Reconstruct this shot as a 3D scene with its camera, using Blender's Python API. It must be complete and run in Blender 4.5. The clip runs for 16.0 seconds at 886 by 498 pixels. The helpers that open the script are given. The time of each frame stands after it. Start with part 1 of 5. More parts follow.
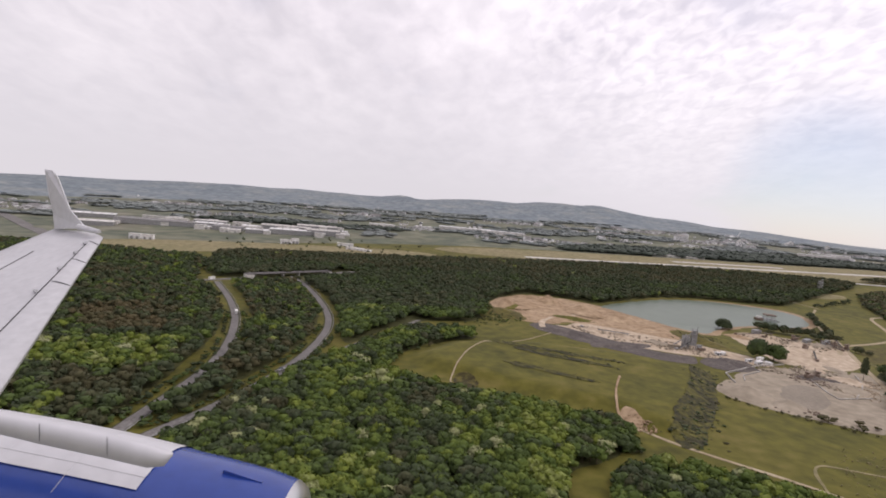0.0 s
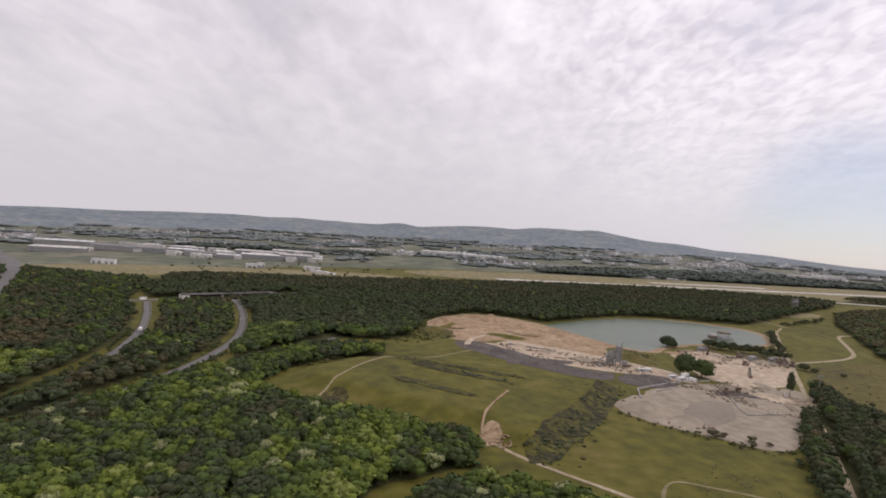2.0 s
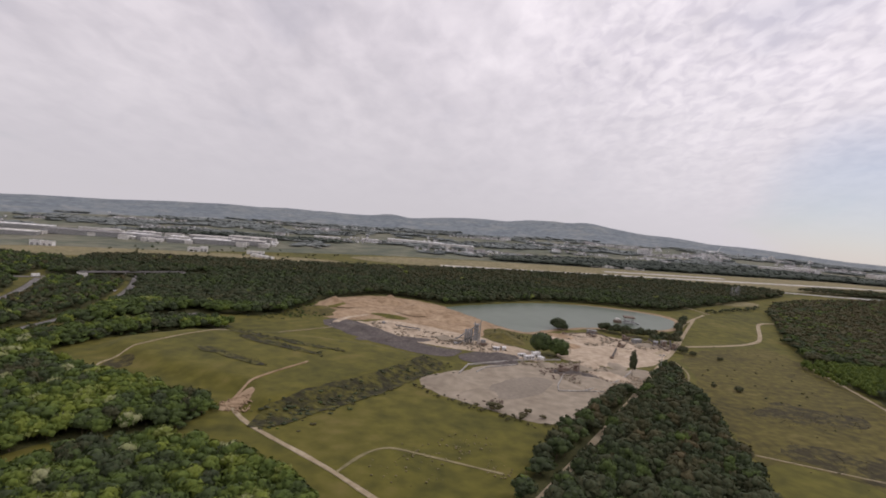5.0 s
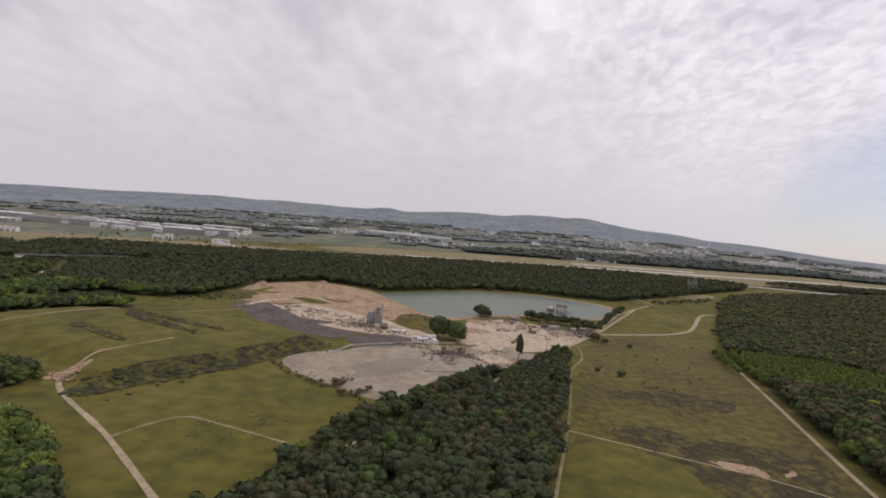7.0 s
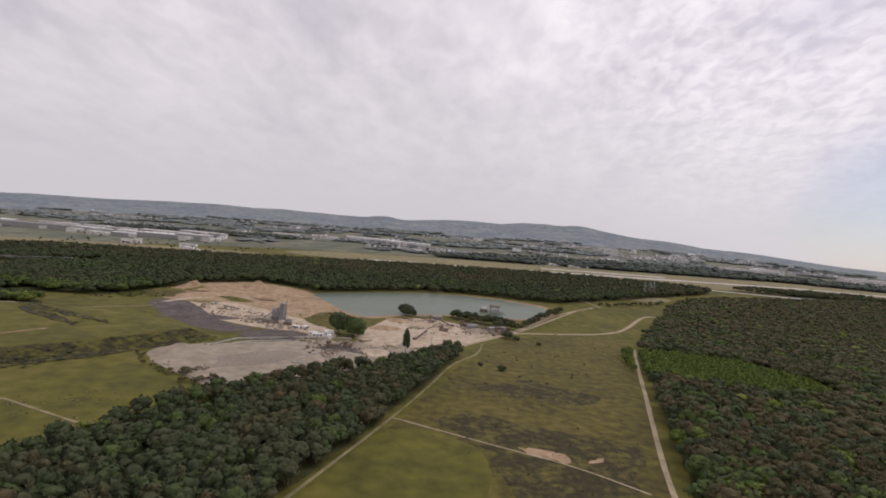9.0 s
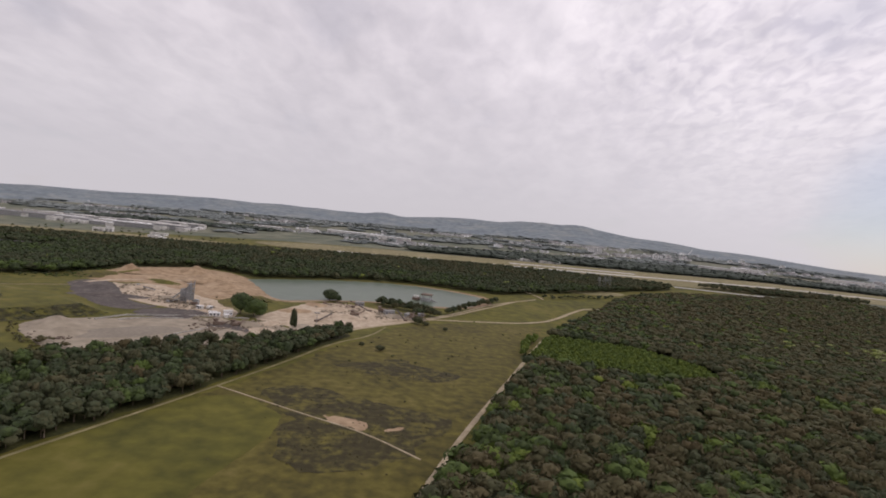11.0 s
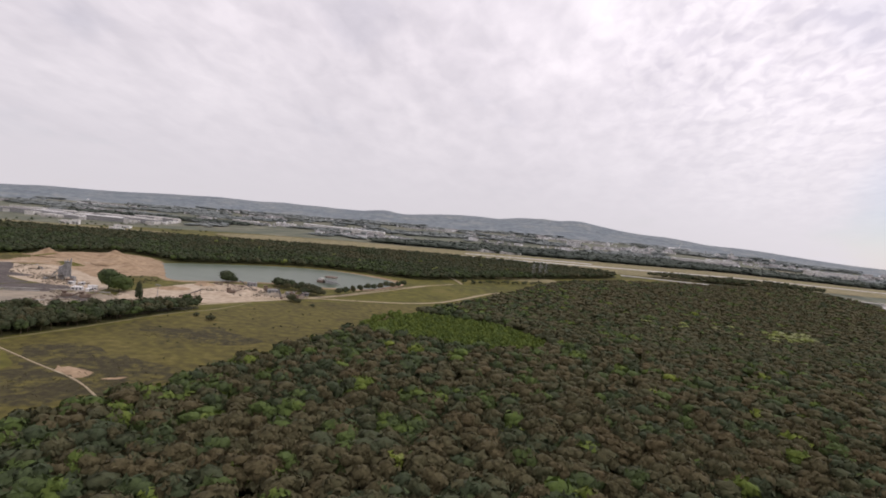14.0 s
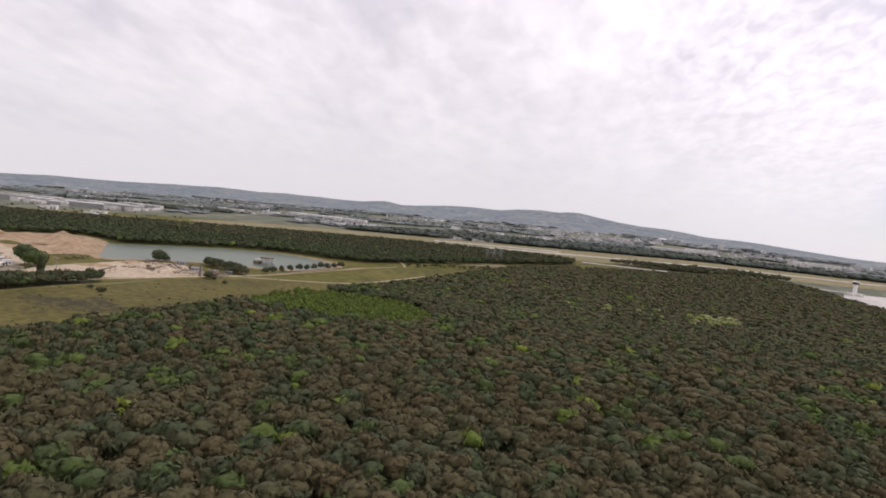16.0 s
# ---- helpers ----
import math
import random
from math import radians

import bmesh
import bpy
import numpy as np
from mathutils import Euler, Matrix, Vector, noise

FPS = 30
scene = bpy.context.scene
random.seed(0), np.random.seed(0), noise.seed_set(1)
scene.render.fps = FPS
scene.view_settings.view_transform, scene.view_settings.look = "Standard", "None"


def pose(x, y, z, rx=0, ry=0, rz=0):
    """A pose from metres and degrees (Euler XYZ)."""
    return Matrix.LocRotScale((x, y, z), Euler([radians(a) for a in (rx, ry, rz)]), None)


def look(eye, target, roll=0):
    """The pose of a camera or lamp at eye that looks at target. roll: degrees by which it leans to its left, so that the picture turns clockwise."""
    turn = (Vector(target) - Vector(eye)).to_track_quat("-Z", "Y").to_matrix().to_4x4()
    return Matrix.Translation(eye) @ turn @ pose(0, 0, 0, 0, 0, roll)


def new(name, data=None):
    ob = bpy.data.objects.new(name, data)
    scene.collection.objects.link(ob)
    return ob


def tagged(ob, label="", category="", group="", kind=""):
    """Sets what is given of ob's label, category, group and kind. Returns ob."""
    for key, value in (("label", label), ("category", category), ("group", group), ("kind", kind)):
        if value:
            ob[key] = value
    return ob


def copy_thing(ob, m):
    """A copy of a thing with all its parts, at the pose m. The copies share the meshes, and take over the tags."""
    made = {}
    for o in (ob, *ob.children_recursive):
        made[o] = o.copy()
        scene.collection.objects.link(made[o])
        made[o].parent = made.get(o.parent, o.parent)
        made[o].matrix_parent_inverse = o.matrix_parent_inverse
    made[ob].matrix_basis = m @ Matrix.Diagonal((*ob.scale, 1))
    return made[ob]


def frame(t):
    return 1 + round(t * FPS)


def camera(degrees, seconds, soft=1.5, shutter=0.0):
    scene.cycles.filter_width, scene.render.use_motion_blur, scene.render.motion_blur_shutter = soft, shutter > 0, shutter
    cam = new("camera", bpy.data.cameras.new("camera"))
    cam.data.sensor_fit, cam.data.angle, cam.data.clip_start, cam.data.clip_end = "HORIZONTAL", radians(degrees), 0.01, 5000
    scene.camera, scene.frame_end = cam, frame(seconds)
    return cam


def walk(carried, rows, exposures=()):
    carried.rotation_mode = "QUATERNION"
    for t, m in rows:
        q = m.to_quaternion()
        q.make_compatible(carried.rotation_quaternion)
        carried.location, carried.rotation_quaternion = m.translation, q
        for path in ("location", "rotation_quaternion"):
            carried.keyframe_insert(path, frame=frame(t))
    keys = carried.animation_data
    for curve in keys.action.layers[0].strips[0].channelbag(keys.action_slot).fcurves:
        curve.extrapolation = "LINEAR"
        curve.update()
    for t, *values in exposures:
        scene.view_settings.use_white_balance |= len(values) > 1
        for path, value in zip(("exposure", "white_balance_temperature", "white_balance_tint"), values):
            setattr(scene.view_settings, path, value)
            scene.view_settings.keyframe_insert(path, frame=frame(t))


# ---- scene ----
# seconds, place, then yaw to the left of +y, pitch and roll in degrees
FLIGHT = [
    (0.0, -3.8, -14.5, 142.2, -5.11, -4.95, 5.57),
    (0.5, 24.6, -12.7, 139.8, -4.70, -4.05, 5.46),
    (1.0, 53.2, -11.1, 137.7, -4.32, -3.37, 5.43),
    (1.5, 81.8, -9.8, 135.9, -3.88, -2.51, 4.94),
    (2.0, 110.7, -8.7, 134.3, -3.45, -1.92, 4.82),
    (2.5, 139.6, -7.9, 133.0, -3.17, -2.25, 5.12),
    (3.0, 168.7, -7.3, 131.8, -3.03, -2.61, 5.18),
    (3.5, 197.9, -6.9, 130.8, -2.79, -2.75, 5.17),
    (4.0, 227.2, -6.7, 129.8, -2.51, -2.20, 5.07),
    (6.5, 375.3, -8.2, 126.4, -1.23, -3.50, 5.82),
    (7.0, 405.3, -8.8, 125.8, -0.89, -3.23, 5.78),
    (7.5, 435.3, -9.5, 125.2, -0.43, -2.83, 5.52),
    (8.0, 465.4, -10.2, 124.5, -0.01, -2.87, 5.33),
    (8.5, 495.7, -11.0, 123.9, 0.42, -2.58, 5.40),
    (9.0, 526.0, -11.7, 123.2, 0.58, -2.28, 5.72),
    (11.5, 679.4, -14.4, 119.1, 2.46, -2.66, 6.42),
    (12.0, 710.4, -14.5, 118.2, 2.85, -3.49, 6.13),
    (12.5, 741.5, -14.5, 117.2, 3.29, -4.32, 6.05),
    (13.0, 772.8, -14.2, 116.2, 3.81, -4.10, 6.20),
    (13.5, 804.3, -13.6, 115.3, 4.28, -3.37, 6.30),
    (14.0, 835.9, -12.8, 114.3, 4.70, -2.74, 6.17),
    (14.5, 867.6, -11.6, 113.4, 5.08, -3.18, 6.31),
    (15.0, 899.5, -10.1, 112.5, 5.40, -4.06, 6.31),
    (15.5, 931.6, -8.2, 111.7, 5.85, -4.56, 6.40),
    (16.0, 963.9, -5.8, 110.9, 6.33, -3.64, 6.43),
]
LENS = 80.0
PLAN = 0.605  # metres in one unit of the plan below


def aim(x, y, z, yaw, pitch, roll):
    a, b = radians(yaw), radians(pitch)
    ahead = Vector((-math.sin(a) * math.cos(b), math.cos(a) * math.cos(b), math.sin(b)))
    eye = Vector((x, y, z)) * PLAN
    return look(eye, eye + ahead * 100, roll)


cam = camera(LENS, 16.0, soft=1.85)
walk(cam, [(t, aim(*row)) for t, *row in FLIGHT],
     [(t, ev, 6500, 17) for t, ev in ((0, 0.36), (0.5, 0.37), (1, 0.36), (1.5, 0.28), (2, 0.18), (3, 0.08), (4, 0.06), (9, 0.10), (11.5, 0.06), (12.0, 0.06), (12.5, 0.14), (13, 0.26), (13.5, 0.30), (14, 0.28), (15, 0.28), (15.5, 0.36), (16, 0.42))])

# ---------------------------------------------------------------- light: high overcast with a weak sun
SUN_ELEV, SUN_AZ = radians(50), radians(75)
world = bpy.data.worlds.new("overcast_sky")
scene.world = world
world.use_nodes = True
wn, wl = world.node_tree.nodes, world.node_tree.links
wn.clear()


def wnode(kind, **kw):
    n = wn.new(kind)
    for k, v in kw.items():
        n.inputs[k].default_value = v
    return n


coord = wnode("ShaderNodeTexCoord")
split = wnode("ShaderNodeSeparateXYZ")
wl.new(coord.outputs["Generated"], split.inputs[0])
lift = wn.new("ShaderNodeMath"); lift.operation = "MAXIMUM"; lift.inputs[1].default_value = 0.0
wl.new(split.outputs["Z"], lift.inputs[0])
lift2 = wn.new("ShaderNodeMath"); lift2.operation = "ADD"; lift2.inputs[1].default_value = 0.25
wl.new(lift.outputs[0], lift2.inputs[0])
flat = wn.new("ShaderNodeVectorMath"); flat.operation = "DIVIDE"
spread = wnode("ShaderNodeCombineXYZ")
for k in ("X", "Y", "Z"):
    wl.new(lift2.outputs[0], spread.inputs[k])
wl.new(coord.outputs["Generated"], flat.inputs[0]); wl.new(spread.outputs[0], flat.inputs[1])
turn = wnode("ShaderNodeMapping"); turn.inputs["Rotation"].default_value = (0, 0, radians(12))
turn.inputs["Scale"].default_value = (1.0, 0.62, 0.0)
wl.new(flat.outputs[0], turn.inputs["Vector"])
puffs = wnode("ShaderNodeTexNoise", Scale=8.5, Detail=4.0, Roughness=0.5, Distortion=0.3)
wl.new(turn.outputs[0], puffs.inputs["Vector"])
veil = wnode("ShaderNodeTexNoise", Scale=1.7, Detail=3.0, Roughness=0.5)
wl.new(turn.outputs[0], veil.inputs["Vector"])
# brightness of the cloud sheet
tone = wn.new("ShaderNodeValToRGB")
tone.color_ramp.elements[0].position, tone.color_ramp.elements[0].color = 0.33, (0.715, 0.70, 0.723, 1)
tone.color_ramp.elements[1].position, tone.color_ramp.elements[1].color = 0.66, (0.852, 0.83, 0.846, 1)
wl.new(puffs.outputs["Fac"], tone.inputs[0])
tone2 = wn.new("ShaderNodeValToRGB")
tone2.color_ramp.elements[0].position, tone2.color_ramp.elements[0].color = 0.3, (0.84, 0.83, 0.85, 1)
tone2.color_ramp.elements[1].position, tone2.color_ramp.elements[1].color = 0.7, (1.04, 1.03, 1.03, 1)
wl.new(veil.outputs["Fac"], tone2.inputs[0])
sheet = wn.new("ShaderNodeMix"); sheet.data_type, sheet.blend_type = "RGBA", "MULTIPLY"
sheet.inputs[0].default_value = 1.0
wl.new(tone.outputs[0], sheet.inputs[6]); wl.new(tone2.outputs[0], sheet.inputs[7])
# rows of small cloudlets high in the north-east
cells = wnode("ShaderNodeTexNoise", Scale=24.0, Detail=2.5, Roughness=0.45, Distortion=0.5)
wl.new(turn.outputs[0], cells.inputs["Vector"])
tone3 = wn.new("ShaderNodeValToRGB")
tone3.color_ramp.elements[0].position, tone3.color_ramp.elements[0].color = 0.36, (0.84, 0.84, 0.87, 1)
tone3.color_ramp.elements[1].position, tone3.color_ramp.elements[1].color = 0.60, (1.05, 1.05, 1.04, 1)
wl.new(cells.outputs["Fac"], tone3.inputs[0])
region = wn.new("ShaderNodeVectorMath"); region.operation = "DOT_PRODUCT"
region.inputs[1].default_value = Vector((0.50, 0.78, 0.36)).normalized()
wl.new(coord.outputs["Generated"], region.inputs[0])
amount = wn.new("ShaderNodeMapRange"); amount.interpolation_type = "SMOOTHSTEP"
amount.inputs["From Min"].default_value, amount.inputs["From Max"].default_value = 0.90, 0.995
amount.inputs["To Min"].default_value, amount.inputs["To Max"].default_value = 0.12, 0.8
wl.new(region.outputs["Value"], amount.inputs["Value"])
rippled = wn.new("ShaderNodeMix"); rippled.data_type, rippled.blend_type = "RGBA", "MULTIPLY"
wl.new(amount.outputs[0], rippled.inputs[0]); wl.new(sheet.outputs[2], rippled.inputs[6]); wl.new(tone3.outputs[0], rippled.inputs[7])
# towards the horizon the sheet is a smooth pale grey
low = wn.new("ShaderNodeMapRange")
low.inputs["From Min"].default_value, low.inputs["From Max"].default_value = 0.02, 0.30
wl.new(split.outputs["Z"], low.inputs["Value"])
pale = wn.new("ShaderNodeMix"); pale.data_type = "RGBA"
pale.inputs[6].default_value = (0.625, 0.615, 0.635, 1)
wl.new(low.outputs[0], pale.inputs[0]); wl.new(rippled.outputs[2], pale.inputs[7])
clear = wn.new("ShaderNodeTexSky"); clear.sky_type = "NISHITA"; clear.sun_disc = False; clear.dust_density = 0.2; clear.ozone_density = 2.5
clear.sun_elevation, clear.sun_rotation = SUN_ELEV, SUN_AZ
blue = wn.new("ShaderNodeVectorMath"); blue.operation = "SCALE"; blue.inputs["Scale"].default_value = 0.075
wl.new(clear.outputs[0], blue.inputs[0])
gap = wn.new("ShaderNodeValToRGB")
gap.color_ramp.elements[0].position, gap.color_ramp.elements[0].color = 0.26, (0.80, 0.80, 0.80, 1)
gap.color_ramp.elements[1].position, gap.color_ramp.elements[1].color = 0.40, (0.98, 0.98, 0.98, 1)
wl.new(veil.outputs["Fac"], gap.inputs[0])
mixed = wn.new("ShaderNodeMix"); mixed.data_type = "RGBA"
# the sheet thins out low in the north-east, where blue shows through
there = wn.new("ShaderNodeVectorMath"); there.operation = "DOT_PRODUCT"
there.inputs[1].default_value = Vector((0.645, 0.76, 0.075)).normalized()
wl.new(coord.outputs["Generated"], there.inputs[0])
thin = wn.new("ShaderNodeMapRange"); thin.interpolation_type = "SMOOTHSTEP"
thin.inputs["From Min"].default_value, thin.inputs["From Max"].default_value = 0.986, 0.9995
thin.inputs["To Min"].default_value, thin.inputs["To Max"].default_value = 1.0, 0.62
wl.new(there.outputs["Value"], thin.inputs["Value"])
both = wn.new("ShaderNodeMath"); both.operation = "MULTIPLY"
wl.new(gap.outputs[0], both.inputs[0]); wl.new(thin.outputs[0], both.inputs[1])
wl.new(both.outputs[0], mixed.inputs[0]); wl.new(blue.outputs[0], mixed.inputs[6]); wl.new(pale.outputs[2], mixed.inputs[7])
# brighter where the sun stands behind the sheet
sunward = wn.new("ShaderNodeVectorMath"); sunward.operation = "DOT_PRODUCT"
sunward.inputs[1].default_value = Vector((0.52, 0.44, 0.73)).normalized()
wl.new(coord.outputs["Generated"], sunward.inputs[0])
shine = wn.new("ShaderNodeMapRange"); shine.interpolation_type = "SMOOTHSTEP"
shine.inputs["From Min"].default_value, shine.inputs["From Max"].default_value = 0.45, 1.0
shine.inputs["To Min"].default_value, shine.inputs["To Max"].default_value = 0.90, 1.14
wl.new(sunward.outputs["Value"], shine.inputs["Value"])
back = wnode("ShaderNodeBackground")
wl.new(shine.outputs[0], back.inputs["Strength"])
wl.new(mixed.outputs[2], back.inputs["Color"])
sky_out = wnode("ShaderNodeOutputWorld")
wl.new(back.outputs[0], sky_out.inputs["Surface"])

sun = new("sun", bpy.data.lights.new("sun", "SUN"))
sun.data.energy, sun.data.angle, sun.data.color = 0.7, radians(25), (1.0, 0.95, 0.88)
sun.matrix_world = look((0, 0, 0), (-math.sin(SUN_AZ) * math.cos(SUN_ELEV), -math.cos(SUN_AZ) * math.cos(SUN_ELEV), -math.sin(SUN_ELEV)))


# ---------------------------------------------------------------- materials
def material(name, stops, scales=(0.03, 0.4), rough=0.9, bump=0.3, bump_scale=2.0, metal=0.0, attribute="", spec=0.2, island=0.0, unit=PLAN, grainy=(0.78, 1.2), sheen=0.0):
    """Noise at two scales through a ramp of colours; with attribute, that value picks the colour."""
    m = bpy.data.materials.new(name)
    m.use_nodes = True
    n, k = m.node_tree.nodes, m.node_tree.links
    b = n["Principled BSDF"]
    b.inputs["Roughness"].default_value, b.inputs["Metallic"].default_value = rough, metal
    b.inputs["Specular IOR Level"].default_value = spec
    b.inputs["Sheen Weight"].default_value, b.inputs["Sheen Roughness"].default_value = sheen, 0.45
    where = n.new("ShaderNodeNewGeometry")
    big = n.new("ShaderNodeTexNoise"); big.inputs["Scale"].default_value, big.inputs["Detail"].default_value = scales[0] / unit, 4
    fine = n.new("ShaderNodeTexNoise"); fine.inputs["Scale"].default_value, fine.inputs["Detail"].default_value = scales[1] / unit, 5
    for q in (big, fine):
        k.new(where.outputs["Position"], q.inputs["Vector"])
    ramp = n.new("ShaderNodeValToRGB")
    el = ramp.color_ramp.elements
    while len(el) < len(stops):
        el.new(0.5)
    for e, (p, c) in zip(el, stops):
        e.position, e.color = p, (*c, 1)
    if attribute:
        at = n.new("ShaderNodeAttribute"); at.attribute_name = attribute
        src = at.outputs["Fac"]
        if island:
            rnd = n.new("ShaderNodeMath"); rnd.operation = "MULTIPLY_ADD"
            rnd.inputs[1].default_value, rnd.inputs[2].default_value = island, -island / 2
            k.new(where.outputs["Random Per Island"], rnd.inputs[0])
            tot = n.new("ShaderNodeMath"); tot.operation = "ADD"
            k.new(src, tot.inputs[0]); k.new(rnd.outputs[0], tot.inputs[1]); src = tot.outputs[0]
        k.new(src, ramp.inputs[0])
    else:
        mixer = n.new("ShaderNodeMix"); mixer.inputs[0].default_value = 0.45
        k.new(big.outputs["Fac"], mixer.inputs[2]); k.new(fine.outputs["Fac"], mixer.inputs[3])
        k.new(mixer.outputs[0], ramp.inputs[0])
    grain = n.new("ShaderNodeMapRange")
    grain.inputs["From Min"].default_value, grain.inputs["From Max"].default_value = 0.3, 0.7
    grain.inputs["To Min"].default_value, grain.inputs["To Max"].default_value = grainy
    k.new(fine.outputs["Fac"], grain.inputs["Value"])
    shade = n.new("ShaderNodeVectorMath"); shade.operation = "SCALE"
    k.new(ramp.outputs[0], shade.inputs[0]); k.new(grain.outputs[0], shade.inputs["Scale"])
    k.new(shade.outputs[0], b.inputs["Base Color"])
    if bump:
        rel = n.new("ShaderNodeTexNoise"); rel.inputs["Scale"].default_value, rel.inputs["Detail"].default_value = bump_scale / unit, 4
        k.new(where.outputs["Position"], rel.inputs["Vector"])
        bp = n.new("ShaderNodeBump"); bp.inputs["Strength"].default_value = bump
        bp.inputs["Distance"].default_value = 0.5 * unit / bump_scale
        k.new(rel.outputs["Fac"], bp.inputs["Height"]); k.new(bp.outputs[0], b.inputs["Normal"])
    return m


GRASS = material("meadow_grass", [(0.30, (0.055, 0.054, 0.010)), (0.42, (0.084, 0.081, 0.014)), (0.55, (0.113, 0.103, 0.017)), (0.72, (0.144, 0.116, 0.036))], (0.014, 0.08), bump=0.0, grainy=(0.84, 1.14), sheen=0.02)
SCRUB = material("bank_scrub", [(0.40, (0.034, 0.032, 0.015)), (0.48, (0.050, 0.047, 0.018)), (0.54, (0.078, 0.073, 0.018)), (0.66, (0.104, 0.095, 0.022))], (0.07, 0.22), bump=0.5, bump_scale=0.4, sheen=0.02)
ROUGH = material("rough_meadow", [(0.32, (0.050, 0.042, 0.013)), (0.44, (0.081, 0.069, 0.016)), (0.56, (0.108, 0.092, 0.019)), (0.7, (0.134, 0.106, 0.036))], (0.016, 0.13), bump=0.0, grainy=(0.74, 1.2), sheen=0.02)
HEATH = material("heath", [(0.45, (0.043, 0.036, 0.014)), (0.525, (0.060, 0.051, 0.017)), (0.57, (0.088, 0.076, 0.020)), (0.66, (0.110, 0.093, 0.022))], (0.06, 0.2), bump=0.3, bump_scale=0.8, sheen=0.02)
DRY = material("dry_airfield_grass", [(0.3, (0.17, 0.155, 0.075)), (0.5, (0.22, 0.19, 0.10)), (0.7, (0.26, 0.22, 0.13))], (0.01, 0.1))
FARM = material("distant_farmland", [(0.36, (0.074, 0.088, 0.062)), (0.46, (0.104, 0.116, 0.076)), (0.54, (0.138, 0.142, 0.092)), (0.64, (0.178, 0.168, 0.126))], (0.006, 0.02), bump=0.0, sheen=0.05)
# Wooded hills far off: their blue-grey is haze put into the base colour.
HAZED_HILL = material("hazed_wooded_hills", [(0.38, (0.146, 0.175, 0.199)), (0.5, (0.177, 0.208, 0.227)), (0.62, (0.233, 0.249, 0.243))], (0.006, 0.03), bump=0.0)
FAR_ROOF = material("town_roofs", [(0.3, (0.17, 0.15, 0.14)), (0.45, (0.21, 0.20, 0.195)), (0.6, (0.27, 0.27, 0.27)), (0.72, (0.60, 0.60, 0.61))], (0.02, 0.05), bump=0.0)
# Distance haze put into the colour: paler and bluer than the near foliage.
HAZED_FAR_LEAF = material("hazed_distant_woods", [(0.3, (0.150, 0.174, 0.172)), (0.5, (0.180, 0.202, 0.194)), (0.7, (0.215, 0.230, 0.210))], (0.004, 0.05), bump=0.0, sheen=0.08)
# Dark belts by the runway: slight haze put in as a greyer, bluer green.
HAZED_BELT_LEAF = material("hazed_airfield_woods", [(0.3, (0.045, 0.058, 0.048)), (0.5, (0.058, 0.072, 0.058)), (0.7, (0.076, 0.090, 0.066))], (0.01, 0.08), bump=0.0, sheen=0.06)
FLOOR = material("forest_floor", [(0.3, (0.040, 0.043, 0.016)), (0.5, (0.058, 0.060, 0.021)), (0.7, (0.080, 0.076, 0.028))], (0.05, 0.5))
SAND = material("pit_sand", [(0.3, (0.235, 0.158, 0.092)), (0.5, (0.330, 0.236, 0.148)), (0.7, (0.430, 0.325, 0.215))], (0.03, 0.14), bump=0.3, grainy=(0.86, 1.14))
PALE = material("pale_crushed_stone", [(0.3, (0.35, 0.275, 0.195)), (0.5, (0.44, 0.355, 0.262)), (0.7, (0.52, 0.435, 0.335))], (0.035, 0.14), bump=0.3, grainy=(0.88, 1.12))
GRAVEL = material("grey_gravel", [(0.3, (0.244, 0.203, 0.153)), (0.5, (0.298, 0.254, 0.194)), (0.7, (0.363, 0.309, 0.240))], (0.035, 0.12), bump=0.3, grainy=(0.9, 1.1))
COAL = material("dark_asphalt_rubble", [(0.3, (0.066, 0.057, 0.053)), (0.5, (0.101, 0.087, 0.080)), (0.7, (0.158, 0.136, 0.120))], (0.05, 0.3), bump=0.5, grainy=(0.88, 1.12))
TRACK = material("gravel_track", [(0.3, (0.27, 0.215, 0.135)), (0.5, (0.345, 0.285, 0.19)), (0.7, (0.42, 0.36, 0.26))], (0.05, 0.3), grainy=(0.9, 1.1))
ASPHALT = material("asphalt", [(0.3, (0.13, 0.125, 0.12)), (0.5, (0.17, 0.16, 0.155)), (0.7, (0.21, 0.20, 0.195))], (0.03, 0.5))
CONCRETE = material("concrete", [(0.3, (0.42, 0.40, 0.38)), (0.5, (0.52, 0.50, 0.47)), (0.7, (0.62, 0.60, 0.57))], (0.02, 0.3), bump=0.1)
GRIT = material("fine_grey_grit", [(0.3, (0.205, 0.175, 0.138)), (0.5, (0.240, 0.207, 0.165)), (0.7, (0.275, 0.238, 0.190))], (0.03, 0.3), bump=0.2, grainy=(0.93, 1.07))
BLOCKS = material("weathered_blocks", [(0.3, (0.30, 0.28, 0.25)), (0.5, (0.38, 0.36, 0.33)), (0.7, (0.46, 0.44, 0.41))], (0.05, 0.4), bump=0.1)
RUNWAY = material("runway_concrete", [(0.3, (0.44, 0.42, 0.39)), (0.5, (0.54, 0.52, 0.49)), (0.7, (0.64, 0.62, 0.59))], (0.01, 0.1), bump=0.0)
PLASTER = material("pale_walls", [(0.3, (0.50, 0.47, 0.43)), (0.5, (0.62, 0.60, 0.57)), (0.7, (0.72, 0.71, 0.69))], (0.02, 0.2), bump=0.0)
TOWN = material("town_walls", [(0.3, (0.27, 0.27, 0.27)), (0.48, (0.44, 0.43, 0.43)), (0.58, (0.80, 0.80, 0.81))], (0.02, 0.06), bump=0.0)
WHITE = material("white_cladding", [(0.3, (0.66, 0.65, 0.64)), (0.5, (0.74, 0.73, 0.72)), (0.7, (0.80, 0.80, 0.79))], (0.05, 0.8), bump=0.0, rough=0.5)
